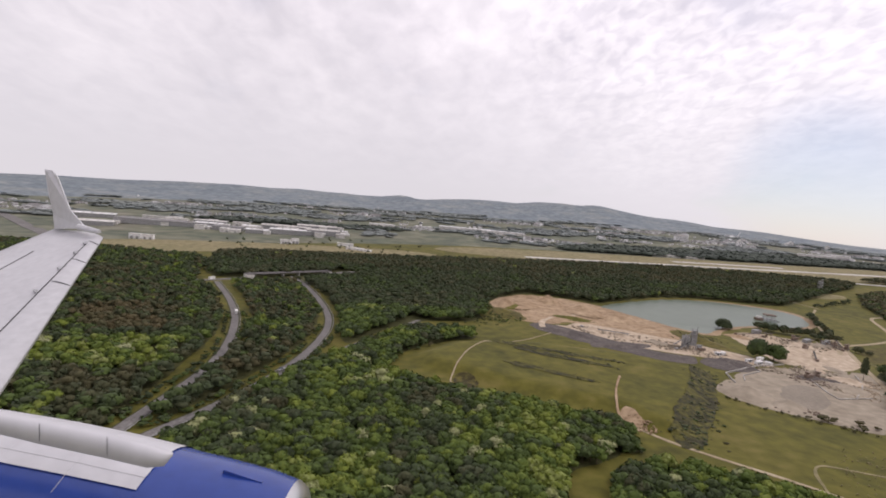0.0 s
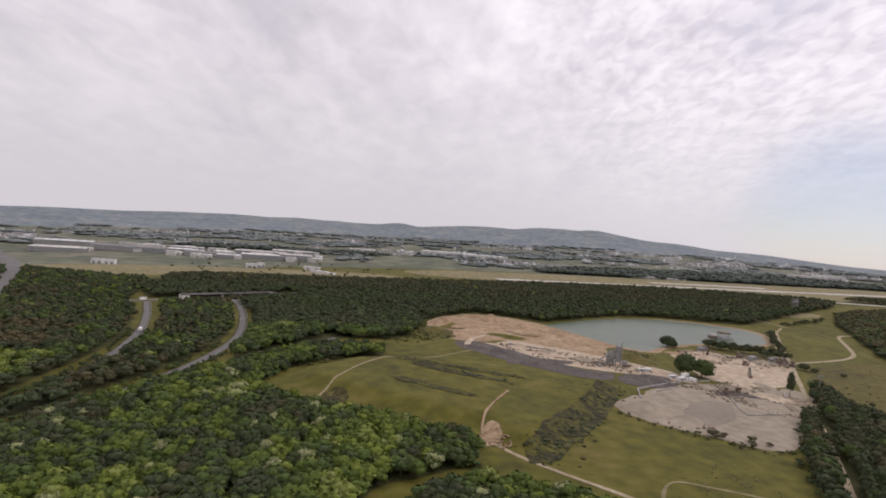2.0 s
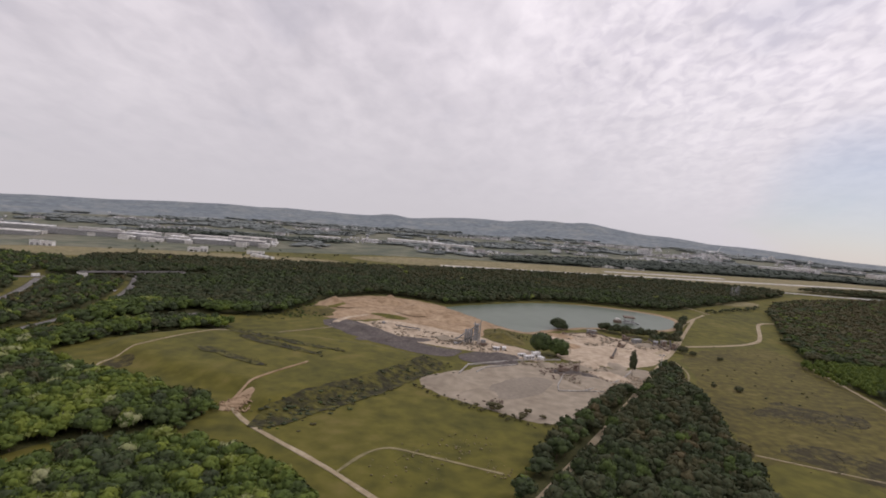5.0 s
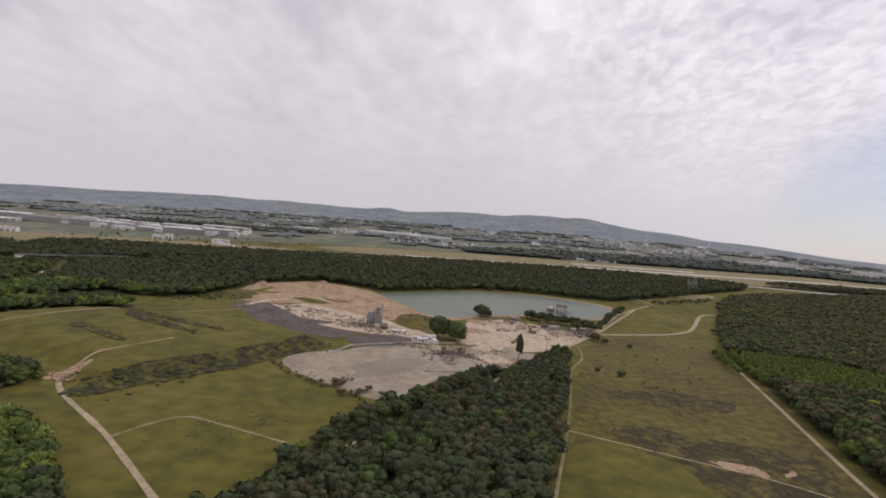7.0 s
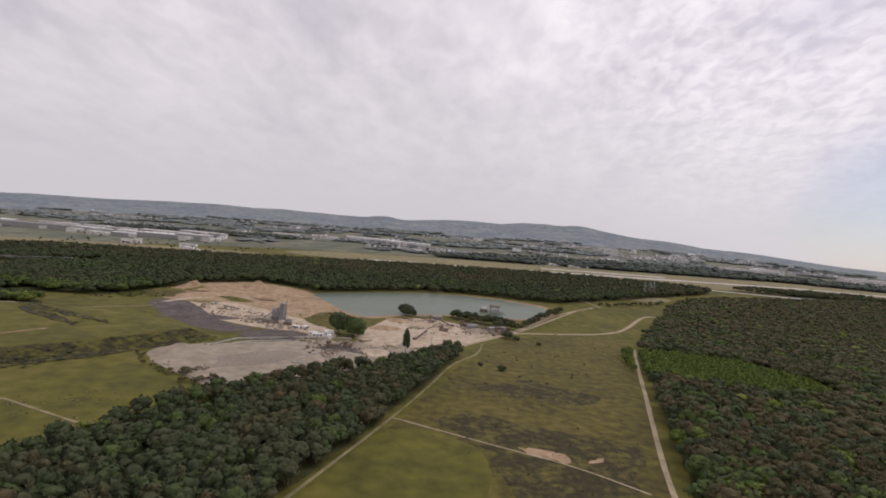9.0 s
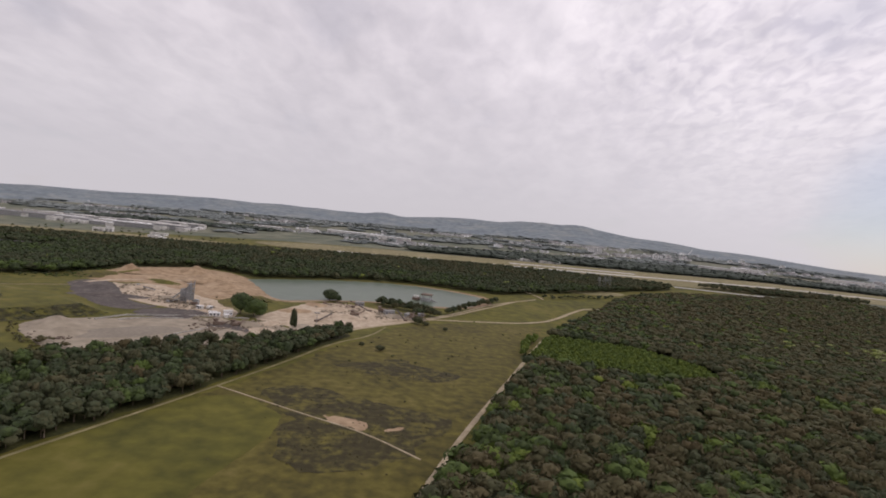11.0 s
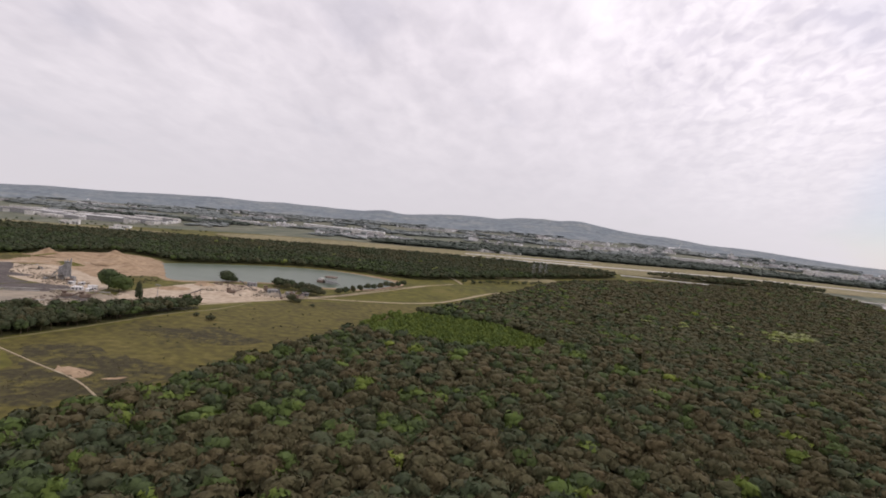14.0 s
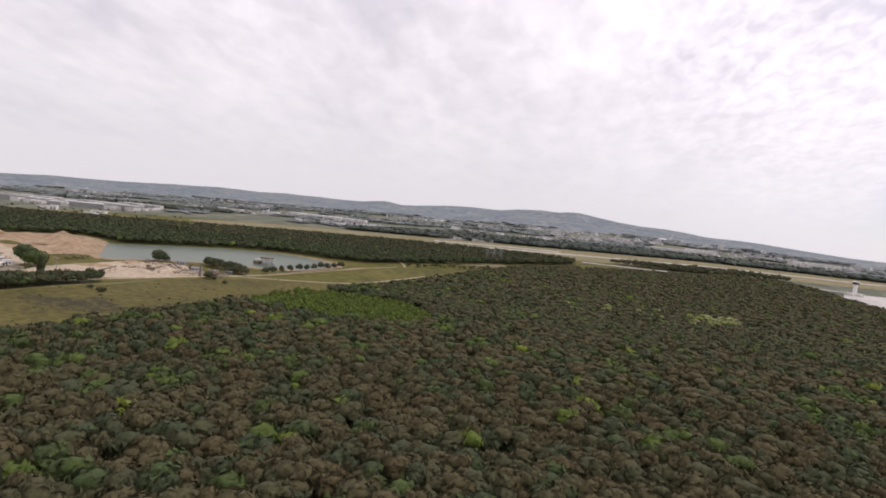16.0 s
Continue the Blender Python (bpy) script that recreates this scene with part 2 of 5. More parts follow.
STEEL = material("weathered_steel", [(0.3, (0.22, 0.22, 0.22)), (0.5, (0.31, 0.31, 0.31)), (0.7, (0.40, 0.39, 0.38))], (0.2, 2.0), rough=0.6, metal=0.2, bump=0.1)
RUST = material("rusty_steel", [(0.3, (0.12, 0.085, 0.065)), (0.5, (0.19, 0.14, 0.11)), (0.7, (0.27, 0.22, 0.18))], (0.3, 2.0), rough=0.7, bump=0.1)
GLASSY = material("dark_window_bands", [(0.3, (0.05, 0.06, 0.07)), (0.7, (0.09, 0.10, 0.12))], (0.1, 1.0), rough=0.25, bump=0.0, spec=0.5)
BARK = material("bark", [(0.3, (0.09, 0.065, 0.045)), (0.7, (0.19, 0.15, 0.11))], (0.5, 4.0))
LEAF = material("foliage", [(0.0, (0.097, 0.079, 0.041)), (0.22, (0.084, 0.079, 0.041)), (0.42, (0.050, 0.065, 0.035)), (0.62, (0.082, 0.118, 0.030)), (0.80, (0.155, 0.190, 0.034)), (1.0, (0.30, 0.31, 0.17))],
                (0.05, 1.3), attribute="tint", island=0.09, bump=0.3, bump_scale=1.5, rough=0.8, spec=0.08, grainy=(0.78, 1.24), sheen=0.02)
WATER = material("lake_water", [(0.3, (0.096, 0.126, 0.090)), (0.7, (0.112, 0.142, 0.102))], (0.01, 0.05), rough=0.3, bump=0.04, bump_scale=0.6, spec=0.15, grainy=(0.95, 1.05))
PAINT_WHITE = material("white_aircraft_paint", [(0.3, (0.499, 0.499, 0.521)), (0.7, (0.576, 0.576, 0.597))], (0.8, 6.0), rough=0.35, bump=0.0, spec=0.5, unit=1.0, grainy=(0.96, 1.03))
PAINT_GREY = material("grey_wing_paint", [(0.3, (0.456, 0.456, 0.476)), (0.7, (0.540, 0.540, 0.559))], (0.8, 6.0), rough=0.4, bump=0.0, spec=0.5, unit=1.0, grainy=(0.96, 1.03))
PAINT_BLUE = material("blue_aircraft_paint", [(0.3, (0.018, 0.045, 0.22)), (0.7, (0.025, 0.06, 0.28))], (0.8, 5.0), rough=0.25, bump=0.0, spec=0.5, unit=1.0, grainy=(0.96, 1.03))
BARE = material("polished_lip_metal", [(0.3, (0.55, 0.55, 0.55)), (0.7, (0.68, 0.68, 0.68))], (0.8, 6.0), rough=0.3, metal=0.9, bump=0.0, unit=1.0, grainy=(0.96, 1.03))
SEAM = material("dark_seam", [(0.3, (0.05, 0.05, 0.055)), (0.7, (0.09, 0.09, 0.09))], (0.8, 6.0), bump=0.0, unit=1.0)


# ---------------------------------------------------------------- helpers of this scene
def part(name, bm, mat, parent=None, label="", smooth=False, unit=PLAN):
    """One mesh from plan units, under its thing."""
    me = bpy.data.meshes.new(name)
    bm.transform(Matrix.Scale(unit, 4))
    bm.to_mesh(me)
    bm.free()
    me.materials.append(mat)
    if smooth:
        me.polygons.foreach_set("use_smooth", [True] * len(me.polygons))
    ob = new(name, me)
    ob.parent = parent
    return tagged(ob, label)


def thing(name, x, y, z, label, category, group="", turn=0.0, kind=""):
    ob = new(name)
    ob.matrix_world = pose(x * PLAN, y * PLAN, z * PLAN, 0, 0, turn)
    return tagged(ob, label, category, group, kind)


def box(bm, x0, y0, z0, x1, y1, z1, bevel=0.0):
    made = bmesh.ops.create_cube(bm, size=1.0, matrix=Matrix.Translation(((x0 + x1) / 2, (y0 + y1) / 2, (z0 + z1) / 2)) @ Matrix.Diagonal((x1 - x0, y1 - y0, z1 - z0, 1)))
    if bevel:
        edges = list({e for v in made["verts"] for e in v.link_edges})
        bmesh.ops.bevel(bm, geom=edges, offset=bevel, segments=1, affect="EDGES")
    return bm


def tube(bm, a, b, r0, r1=None, n=10):
    a, b = Vector(a), Vector(b)
    m = Matrix.Translation((a + b) / 2) @ (b - a).to_track_quat("Z", "Y").to_matrix().to_4x4()
    bmesh.ops.create_cone(bm, cap_ends=True, segments=n, radius1=r0, radius2=r0 if r1 is None else r1, depth=(b - a).length, matrix=m)
    return bm


def smoothstep(x):
    x = min(1.0, max(0.0, x))
    return x * x * (3 - 2 * x)


# the grassed terrace of an old tip in the meadow
TERRACE = [(176, 322), (200, 306), (240, 352), (290, 424), (322, 478), (250, 520), (150, 540), (60, 520), (14, 460), (24, 425), (95, 378), (165, 346)]


def depth_in(x, y, poly):
    """How far inside the polygon a point lies; 0 outside."""
    hit, least = False, 1e9
    for (ax, ay), (bx, by) in zip(poly, poly[1:] + poly[:1]):
        if (ay > y) != (by > y) and x < (bx - ax) * (y - ay) / (by - ay) + ax:
            hit = not hit
        ux, uy = bx - ax, by - ay
        s = min(1.0, max(0.0, ((x - ax) * ux + (y - ay) * uy) / (ux * ux + uy * uy)))
        least = min(least, math.hypot(x - ax - s * ux, y - ay - s * uy))
    return least if hit else 0.0


# skyline of the far hills: degrees to the right of +y, height
SKYLINE = [(-80, 44), (-50, 52), (-42, 64), (-36.7, 84), (-32.5, 95), (-28, 117), (-23, 131), (-20, 131), (-17.4, 144), (-14.6, 141), (-11.7, 137), (-8.7, 148), (-7.4, 164), (-6.3, 173), (-5.4, 162), (-4.4, 155), (-2.5, 170), (-0.5, 184),
           (1.7, 195), (3.5, 199), (6, 198), (8.3, 222), (10.7, 228), (12.4, 217), (13.7, 230), (14.8, 229), (16.6, 210), (18.3, 199), (20.5, 189), (22.6, 188), (24.4, 177), (26.2, 160), (28.6, 157), (31, 151), (33.2, 141), (35.3, 131), (37.3, 122), (40, 110), (45, 104), (80, 90)]
HILL_R = 4200.0


def height(x, y):
    """The lie of the land: level by the river, rising gently, then the hills."""
    base = 0.042 * max(0.0, min(y, 2600.0) - 700.0) + 0.025 * (max(-1400.0, min(x, 1500.0)) - 425.0) * min(1.0, max(0.0, (y - 700.0) / 600.0))
    if -20 < x < 340 and 290 < y < 580:
        base += 7.0 * smoothstep(depth_in(x, y, TERRACE) / 22.0)
    r = math.hypot(x - 480.0, y)
    if r > 2500 and y > 0:
        az = math.degrees(math.atan2(x - 480.0, y))
        top = float(np.interp(az, [a for a, _ in SKYLINE], [h for _, h in SKYLINE]))
        up = smoothstep((r - 2700.0) / (HILL_R - 2700.0))
        rough = 26.0 * noise.noise((x * 0.0022, y * 0.0022, 3.0)) * up * (1.0 - smoothstep((r - 3950.0) / 250.0))
        base = base * (1 - up) + top * up + rough
        if r > HILL_R:
            base -= (r - HILL_R) * 0.08
    return base


def inside(points, poly):
    """Which rows of points lie in the polygon."""
    x, y = points[:, 0], points[:, 1]
    hit = np.zeros(len(points), bool)
    for (ax, ay), (bx, by) in zip(poly, poly[1:] + poly[:1]):
        if ay == by:
            continue
        cross = (ay > y) != (by > y)
        hit ^= cross & (x < (bx - ax) * (y - ay) / (by - ay) + ax)
    return hit


def rounded(poly, closed=True, rounds=2):
    for _ in range(rounds):
        out = []
        pairs = list(zip(poly, poly[1:] + poly[:1])) if closed else list(zip(poly, poly[1:]))
        for (ax, ay), (bx, by) in pairs:
            out += [(ax * 0.75 + bx * 0.25, ay * 0.75 + by * 0.25), (ax * 0.25 + bx * 0.75, ay * 0.25 + by * 0.75)]
        poly = out if closed else [poly[0]] + out + [poly[-1]]
    return poly


def ragged(poly, amp, step=6.0):
    """A soft, uneven outline round the given corners."""
    poly = rounded(poly)
    out = []
    for (ax, ay), (bx, by) in zip(poly, poly[1:] + poly[:1]):
        d = math.hypot(bx - ax, by - ay)
        n = max(1, int(d / step))
        for i in range(n):
            x, y = ax + (bx - ax) * i / n, ay + (by - ay) * i / n
            w = noise.noise_vector((x * 0.06, y * 0.06, 7.0)) + 0.5 * noise.noise_vector((x * 0.2, y * 0.2, 1.0))
            out.append((x + amp * w.x, y + amp * w.y))
    return out


def cover(name, poly, mat, lift, label, category, amp=4.0, step=6.0, kind="structure", cell=60.0):
    """A sheet of another ground laid over the land."""
    bm = bmesh.new()
    bm.faces.new([bm.verts.new((x, y, 0)) for x, y in ragged(poly, amp, step)])
    bmesh.ops.triangulate(bm, faces=bm.faces)
    ys = [v.co.y for v in bm.verts]
    if max(ys) > 690 or cell < 30:
        for axis in (0, 1):
            vals = [v.co[axis] for v in bm.verts]
            at = min(vals) + cell
            while at < max(vals):
                no = (1, 0, 0) if axis == 0 else (0, 1, 0)
                co = (at, 0, 0) if axis == 0 else (0, at, 0)
                bmesh.ops.bisect_plane(bm, geom=list(bm.verts) + list(bm.edges) + list(bm.faces), plane_co=co, plane_no=no)
                at += cell
    bmesh.ops.recalc_face_normals(bm, faces=bm.faces)
    for f in bm.faces:
        if f.normal.z < 0:
            f.normal_flip()
    for v in bm.verts:
        v.co.z = height(v.co.x, v.co.y) + lift
    ob = part(name, bm, mat)
    return tagged(ob, label, category, "", kind)


def lane(name, line, width, mat, lift, label, category="road", verge=0.0):
    """A road or track along a line, a shallow slab with edges."""
    pts = rounded(line, closed=False, rounds=3)
    bm = bmesh.new()
    rows = []
    for i, (x, y) in enumerate(pts):
        ax, ay = pts[max(0, i - 1)]
        bx, by = pts[min(len(pts) - 1, i + 1)]
        d = math.hypot(bx - ax, by - ay) or 1.0
        nx, ny = -(by - ay) / d, (bx - ax) / d
        w = width / 2 * (1 + verge * noise.noise((x * 0.08, y * 0.08, 2.0)))
        z = height(x, y) + lift
        rows.append([bm.verts.new((x + nx * s * w, y + ny * s * w, z + h)) for s, h in ((-1.04, -lift), (-1, 0), (0, 0.06), (1, 0), (1.04, -lift))])
    for p, q in zip(rows, rows[1:]):
        for i in range(4):
            bm.faces.new((p[i], q[i], q[i + 1], p[i + 1]))
    bmesh.ops.recalc_face_normals(bm, faces=bm.faces)
    if sum(f.normal.z for f in bm.faces) < 0:
        bmesh.ops.reverse_faces(bm, faces=bm.faces)
    return tagged(part(name, bm, mat), label, category, "", "structure")


def near_line(points, line, d):
    hit = np.zeros(len(points), bool)
    for (ax, ay), (bx, by) in zip(line, line[1:]):
        a, ab = np.array((ax, ay)), np.array((bx - ax, by - ay))
        s = np.clip(((points - a) @ ab) / (ab @ ab), 0, 1)
        hit |= np.hypot(*(points - a - s[:, None] * ab).T) < d
    return hit


# ---------------------------------------------------------------- the land
def build_ground():
    n_az, radii = 540, [0, 60, 120, 170] + list(range(180, 300, 12)) + list(range(300, 660, 6)) + list(range(660, 760, 11))
    while radii[-1] < 4600:
        radii.append(min(4600, radii[-1] * 1.045 + 5))
    verts, faces, slot = [(480.0, 0.0, 0.0)], [], []
    for r in radii[1:]:
        for i in range(n_az):
            a = 2 * math.pi * i / n_az
            x, y = 480 + r * math.sin(a), r * math.cos(a)
            verts.append((x, y, height(x, y)))
    for i in range(n_az):
        faces.append((0, 1 + (i + 1) % n_az, 1 + i)); slot.append(0)
    for j in range(len(radii) - 2):
        for i in range(n_az):
            p, q = 1 + j * n_az + i, 1 + j * n_az + (i + 1) % n_az
            faces.append((p, q, q + n_az, p + n_az))
            y = verts[p][1]
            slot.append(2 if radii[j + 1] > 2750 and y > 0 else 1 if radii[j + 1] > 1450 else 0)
    me = bpy.data.meshes.new("ground")
    me.from_pydata([(x * PLAN, y * PLAN, z * PLAN) for x, y, z in verts], [], faces)
    for m in (GRASS, FARM, HAZED_HILL):
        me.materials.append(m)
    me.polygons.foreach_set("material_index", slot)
    me.polygons.foreach_set("use_smooth", [True] * len(faces))
    bm = bmesh.new(); bm.from_mesh(me); bmesh.ops.recalc_face_normals(bm, faces=bm.faces)
    if sum(f.normal.z for f in bm.faces) < 0:
        bmesh.ops.reverse_faces(bm, faces=bm.faces)
    bm.to_mesh(me); bm.free()
    return tagged(new("ground", me), "green meadow land rising to wooded hills, haze painted blue-grey", "ground", "", "structure")


build_ground()

RAMP_A = [(-150, 230), (-148, 284), (-145, 312), (-141, 348), (-138, 388), (-141, 440), (-153, 504), (-173, 576), (-209, 664), (-253, 752)]
RAMP_B = [(-150, 235), (-127, 284), (-115, 308), (-100, 344), (-88, 380), (-77, 424), (-69, 480), (-67, 548), (-78, 616), (-108, 716), (-135, 780), (-165, 840)]
TRACK_C = [(-72, 410), (-46, 464), (-24, 504), (2, 552), (31, 608)]
OVERPASS = [(-420, 690), (-275, 748), (-244, 782), (-175, 838), (-75, 928), (40, 1010)]
MOTORWAY = [(-1165, 1616), (-868, 1308), (-703, 1124), (-560, 930), (-420, 690)]
PATH_1 = [(335, 168), (256, 248), (236, 266), (204, 292), (183, 312), (169, 336)]
PATH_1B = [(169, 336), (170, 356), (183, 388), (200, 420)]
PATH_2 = [(52, 386), (48, 400), (60, 434), (72, 472), (97, 513), (130, 538), (150, 552), (190, 594)]
PATH_3 = [(252, 252), (263, 276), (275, 287), (290, 282), (338, 264)]
ROAD_W = [(744, 854), (650, 705), (619, 650), (537, 526), (447, 382), (359, 250), (300, 160)]
ROAD_E = [(566, 595), (611, 647), (688, 676), (769, 719), (800, 763), (830, 815), (859, 862), (895, 872)]
TRACK_9 = [(440, 130), (473, 230), (501, 319), (522, 393), (540, 470), (566, 513), (574, 568)]
TRACK_9B = [(501, 319), (536, 304), (567, 290), (606, 275), (640, 250)]
ROAD_F3 = [(762, 622), (755, 604), (727, 512), (702, 425), (680, 352), (659, 280), (650, 243), (622, 130)]
ROADS = [(RAMP_A, 7), (RAMP_B, 7), (TRACK_C, 19), ([(-262, 745), (-226, 776), (-160, 826), (-95, 885)], 52), (OVERPASS, 12), (MOTORWAY, 26), (ROAD_W, 7), (ROAD_E, 6), (TRACK_9, 5), (ROAD_F3, 6)]

F1 = [(-112, 276), (-80, 364), (-55, 424), (-23, 484), (33, 572), (112, 552), (42, 512), (9, 468), (-7, 420), (5, 392), (50, 368), (89, 356), (126, 338), (158, 332), (163, 304), (146, 284), (102, 260), (89, 236), (80, 120), (-140, 120)]
F1B = [(125, 244), (140, 268), (175, 268), (200, 254), (215, 246), (236, 232), (300, 150), (110, 150), (105, 215)]
F2 = [(478, 440), (440, 395), (388, 326), (346, 250), (300, 150), (440, 130), (464, 215), (494, 311), (520, 400), (538, 470), (552, 512), (535, 516), (505, 470)]
F3 = [(660, 243), (704, 395), (761, 607), (854, 803), (990, 1043), (1124, 1120), (1327, 1168), (1529, 1235), (1610, 1190), (1640, 990), (1760, 900), (1560, 650), (1180, 130), (632, 130)]
F4 = [(-45, 470), (-20, 530), (31, 612), (108, 622), (125, 690), (140, 770), (215, 855), (290, 835), (326, 808), (405, 862), (486, 910), (590, 924), (690, 902), (740, 912), (837, 985), (986, 1090), (1180, 1215), (986, 1258), (711, 1278), (422, 1246), (154, 1178), (-82, 1118), (-340, 1070), (-330, 960), (-290, 780), (-150, 790), (-120, 780), (-95, 716), (-66, 620), (-55, 548)]
F5 = [(-156, 120), (-158, 400), (-165, 500), (-188, 580), (-225, 668), (-290, 760), (-330, 960), (-440, 970), (-600, 1000), (-800, 1000), (-560, 560), (-280, 120)]
F6 = [(-138, 284), (-128, 400), (-130, 460), (-140, 520), (-160, 590), (-195, 680), (-240, 760), (-150, 790), (-125, 725), (-90, 620), (-80, 548), (-82, 480), (-92, 424), (-105, 380), (-120, 320)]
F7 = [(1215, 1245), (1420, 1236), (1600, 1232), (1620, 1275), (1400, 1290), (1230, 1285)]
YOUNG = [(716, 470), (722, 550), (742, 606), (800, 602), (868, 588), (915, 515), (890, 462), (842, 442), (780, 445)]

for poly in (F1, F1B, F2, F3, F4, F5, F6, F7):
    cover("forest_floor", poly, FLOOR, 0.10, "dark brown leaf-littered forest floor under trees", "ground", amp=3.0)
cover("airfield_grass", [(100, 1330), (420, 1268), (720, 1290), (990, 1268), (1290, 1250), (1900, 1300), (2300, 1300), (2300, 1520), (1620, 1525), (1130, 1510), (795, 1505), (445, 1490), (100, 1430)], DRY, 0.5, "dry tan grass of the airfield", "grass", amp=6.0, step=25.0)
cover("airfield_grass", [(-700, 1010), (-440, 985), (-340, 1085), (-100, 1130), (100, 1200), (90, 1300), (-250, 1290), (-560, 1200)], DRY, 0.5, "pale dry grass field beside the sheds", "grass", amp=6.0, step=25.0)
cover("rough_meadow", [(474, 215), (504, 311), (530, 400), (548, 470), (575, 520), (590, 590), (640, 640), (700, 665), (770, 700), (752, 612), (722, 500), (694, 395), (650, 240), (620, 130), (450, 130)], ROUGH, 0.05, "olive-brown rough meadow grass", "grass", amp=5.0)
cover("heath", [(530, 318), (533, 338), (558, 342), (592, 330), (624, 318), (655, 316), (650, 288), (638, 258), (618, 232), (585, 215), (560, 246), (563, 280), (554, 295)], HEATH, 0.16, "brown heather patches in the meadow", "heath", amp=9.0)
cover("heath", [(552, 398), (580, 418), (606, 438), (624, 424), (664, 418), (642, 380), (616, 385), (587, 390)], HEATH, 0.16, "brown heather patches in the meadow", "heath", amp=9.0)
cover("bare_soil", [(576, 291), (591, 295), (604, 287), (609, 277), (595, 278), (584, 283)], SAND, 0.24, "bare pale sandy soil beside a track", "soil", amp=7.0, step=3.0)
cover("bare_soil", [(164, 322), (168, 346), (177, 356), (183, 340), (176, 320)], SAND, 0.2, "bare eroded sandy soil on the bank", "soil", amp=3.0)
cover("bare_soil", [(616, 286), (628, 289), (629, 285), (618, 281)], SAND, 0.24, "small bare sandy patch in the heather", "soil", amp=5.0, step=2.5)
cover("bare_soil", [(50, 390), (54, 412), (66, 412), (74, 396), (64, 384)], HEATH, 0.3, "dark brown bare soil beside the dirt track", "soil", amp=3.0, cell=6.0)
cover("mown_meadow", [(458, 150), (476, 236), (505, 314), (553, 291), (561, 268), (556, 236), (545, 160)], GRASS, 0.12, "smooth olive meadow beside the sandy track", "grass", amp=2.5)

# quarry grounds
cover("sand_pit", [(160, 652), (140, 720), (149, 785), (205, 838), (260, 836), (300, 815), (335, 780), (365, 727), (401, 672), (372, 662), (352, 606), (315, 631), (246, 675), (205, 640)], SAND, 0.10, "orange-beige sand ground of the pit", "sand", amp=5.0)
cover("stone_yard", [(205, 642), (226, 640), (247, 672), (298, 645), (350, 612), (372, 600), (400, 570), (418, 545), (420, 515), (396, 510), (380, 535), (340, 533), (305, 545), (270, 565), (232, 600)], PALE, 0.16, "pale grey crushed stone yard of the plant", "gravel", amp=3.0)
cover("asphalt_heap", [(163, 627), (196, 655), (240, 610), (280, 558), (312, 536), (338, 534), (324, 503), (296, 503), (260, 523), (210, 567)], COAL, 0.22, "dark grey asphalt rubble spread beside the plant", "rubble", amp=3.0)
cover("asphalt_heap", [(323, 499), (340, 530), (363, 536), (396, 531), (384, 496), (353, 481)], COAL, 0.24, "dark heap of asphalt rubble", "rubble", amp=3.0)
cover("gravel_pit", [(293, 403), (296, 439), (329, 455), (346, 478), (391, 507), (426, 510), (459, 523), (490, 500), (520, 520), (525, 490), (490, 450), (453, 412), (415, 362), (390, 343), (372, 340), (344, 361), (316, 380)], GRAVEL, 0.12, "grey-brown gravel storage pit", "gravel", amp=4.0)
cover("stone_ground", [(436, 530), (441, 575), (456, 665), (508, 697), (560, 668), (600, 640), (611, 640), (560, 562), (538, 532), (490, 512), (455, 525)], PALE, 0.14, "pale beige crushed stone ground", "gravel", amp=4.0)
cover("lake_shore", [(322, 784), (394, 839), (490, 890), (590, 909), (684, 882), (716, 842), (690, 778), (656, 745), (591, 729), (534, 725), (470, 690), (434, 644), (396, 664), (358, 724), (330, 768)], SAND, 0.18, "sandy shore strip round the quarry lake", "shore", amp=3.0)
cover("water", [(318, 786), (393, 842), (490, 893), (590, 903), (676, 870), (703, 836), (678, 780), (651, 753), (591, 737), (534, 733), (464, 697), (430, 655), (403, 673), (368, 728), (340, 770)], WATER, 0.28, "calm grey-green water of the quarry lake", "water", amp=3.0)

# roads
for line in (RAMP_A, RAMP_B):
    lane("verge", line, 10.0, FLOOR, 0.16, "scrubby green verge beside the slip road", "verge", verge=0.25)
lane("road", RAMP_A, 7.0, ASPHALT, 0.3, "grey asphalt motorway slip road curving through forest")
lane("road", RAMP_B, 7.0, ASPHALT, 0.3, "grey asphalt motorway slip road curving through forest")
lane("road", TRACK_C, 5.0, ASPHALT, 0.3, "narrow grey asphalt road between trees")
lane("road", MOTORWAY, 30.0, ASPHALT, 0.6, "wide grey motorway running into the distance")
lane("road", PATH_1, 3.2, TRACK, 0.3, "pale gravel track across the meadow", verge=0.2)
lane("road", PATH_1B, 1.6, SAND, 0.7, "sandy footpath climbing the bank", verge=0.4)
lane("road", PATH_2, 1.1, TRACK, 0.6, "faint dirt track in the meadow", verge=0.4)
lane("road", PATH_3, 2.2, DRY, 0.3, "faint dry track in the meadow", verge=0.4)
lane("road", ROAD_W, 4.6, TRACK, 0.34, "pale gravel access road past the quarry", verge=0.2)
lane("road", ROAD_E, 5.5, TRACK, 0.32, "pale gravel road bending across the meadow", verge=0.15)
lane("road", [(611, 647), (650, 715), (710, 819), (785, 899)], 3.5, TRACK, 0.3, "narrow dirt track along the meadow", verge=0.3)
lane("road", TRACK_9, 1.8, DRY, 0.3, "narrow dirt track along the wood", verge=0.3)
lane("road", TRACK_9B, 1.2, TRACK, 0.3, "narrow sandy track through heather", verge=0.3)
lane("road", ROAD_F3, 3.3, TRACK, 0.3, "pale gravel road along the pine forest", verge=0.15)
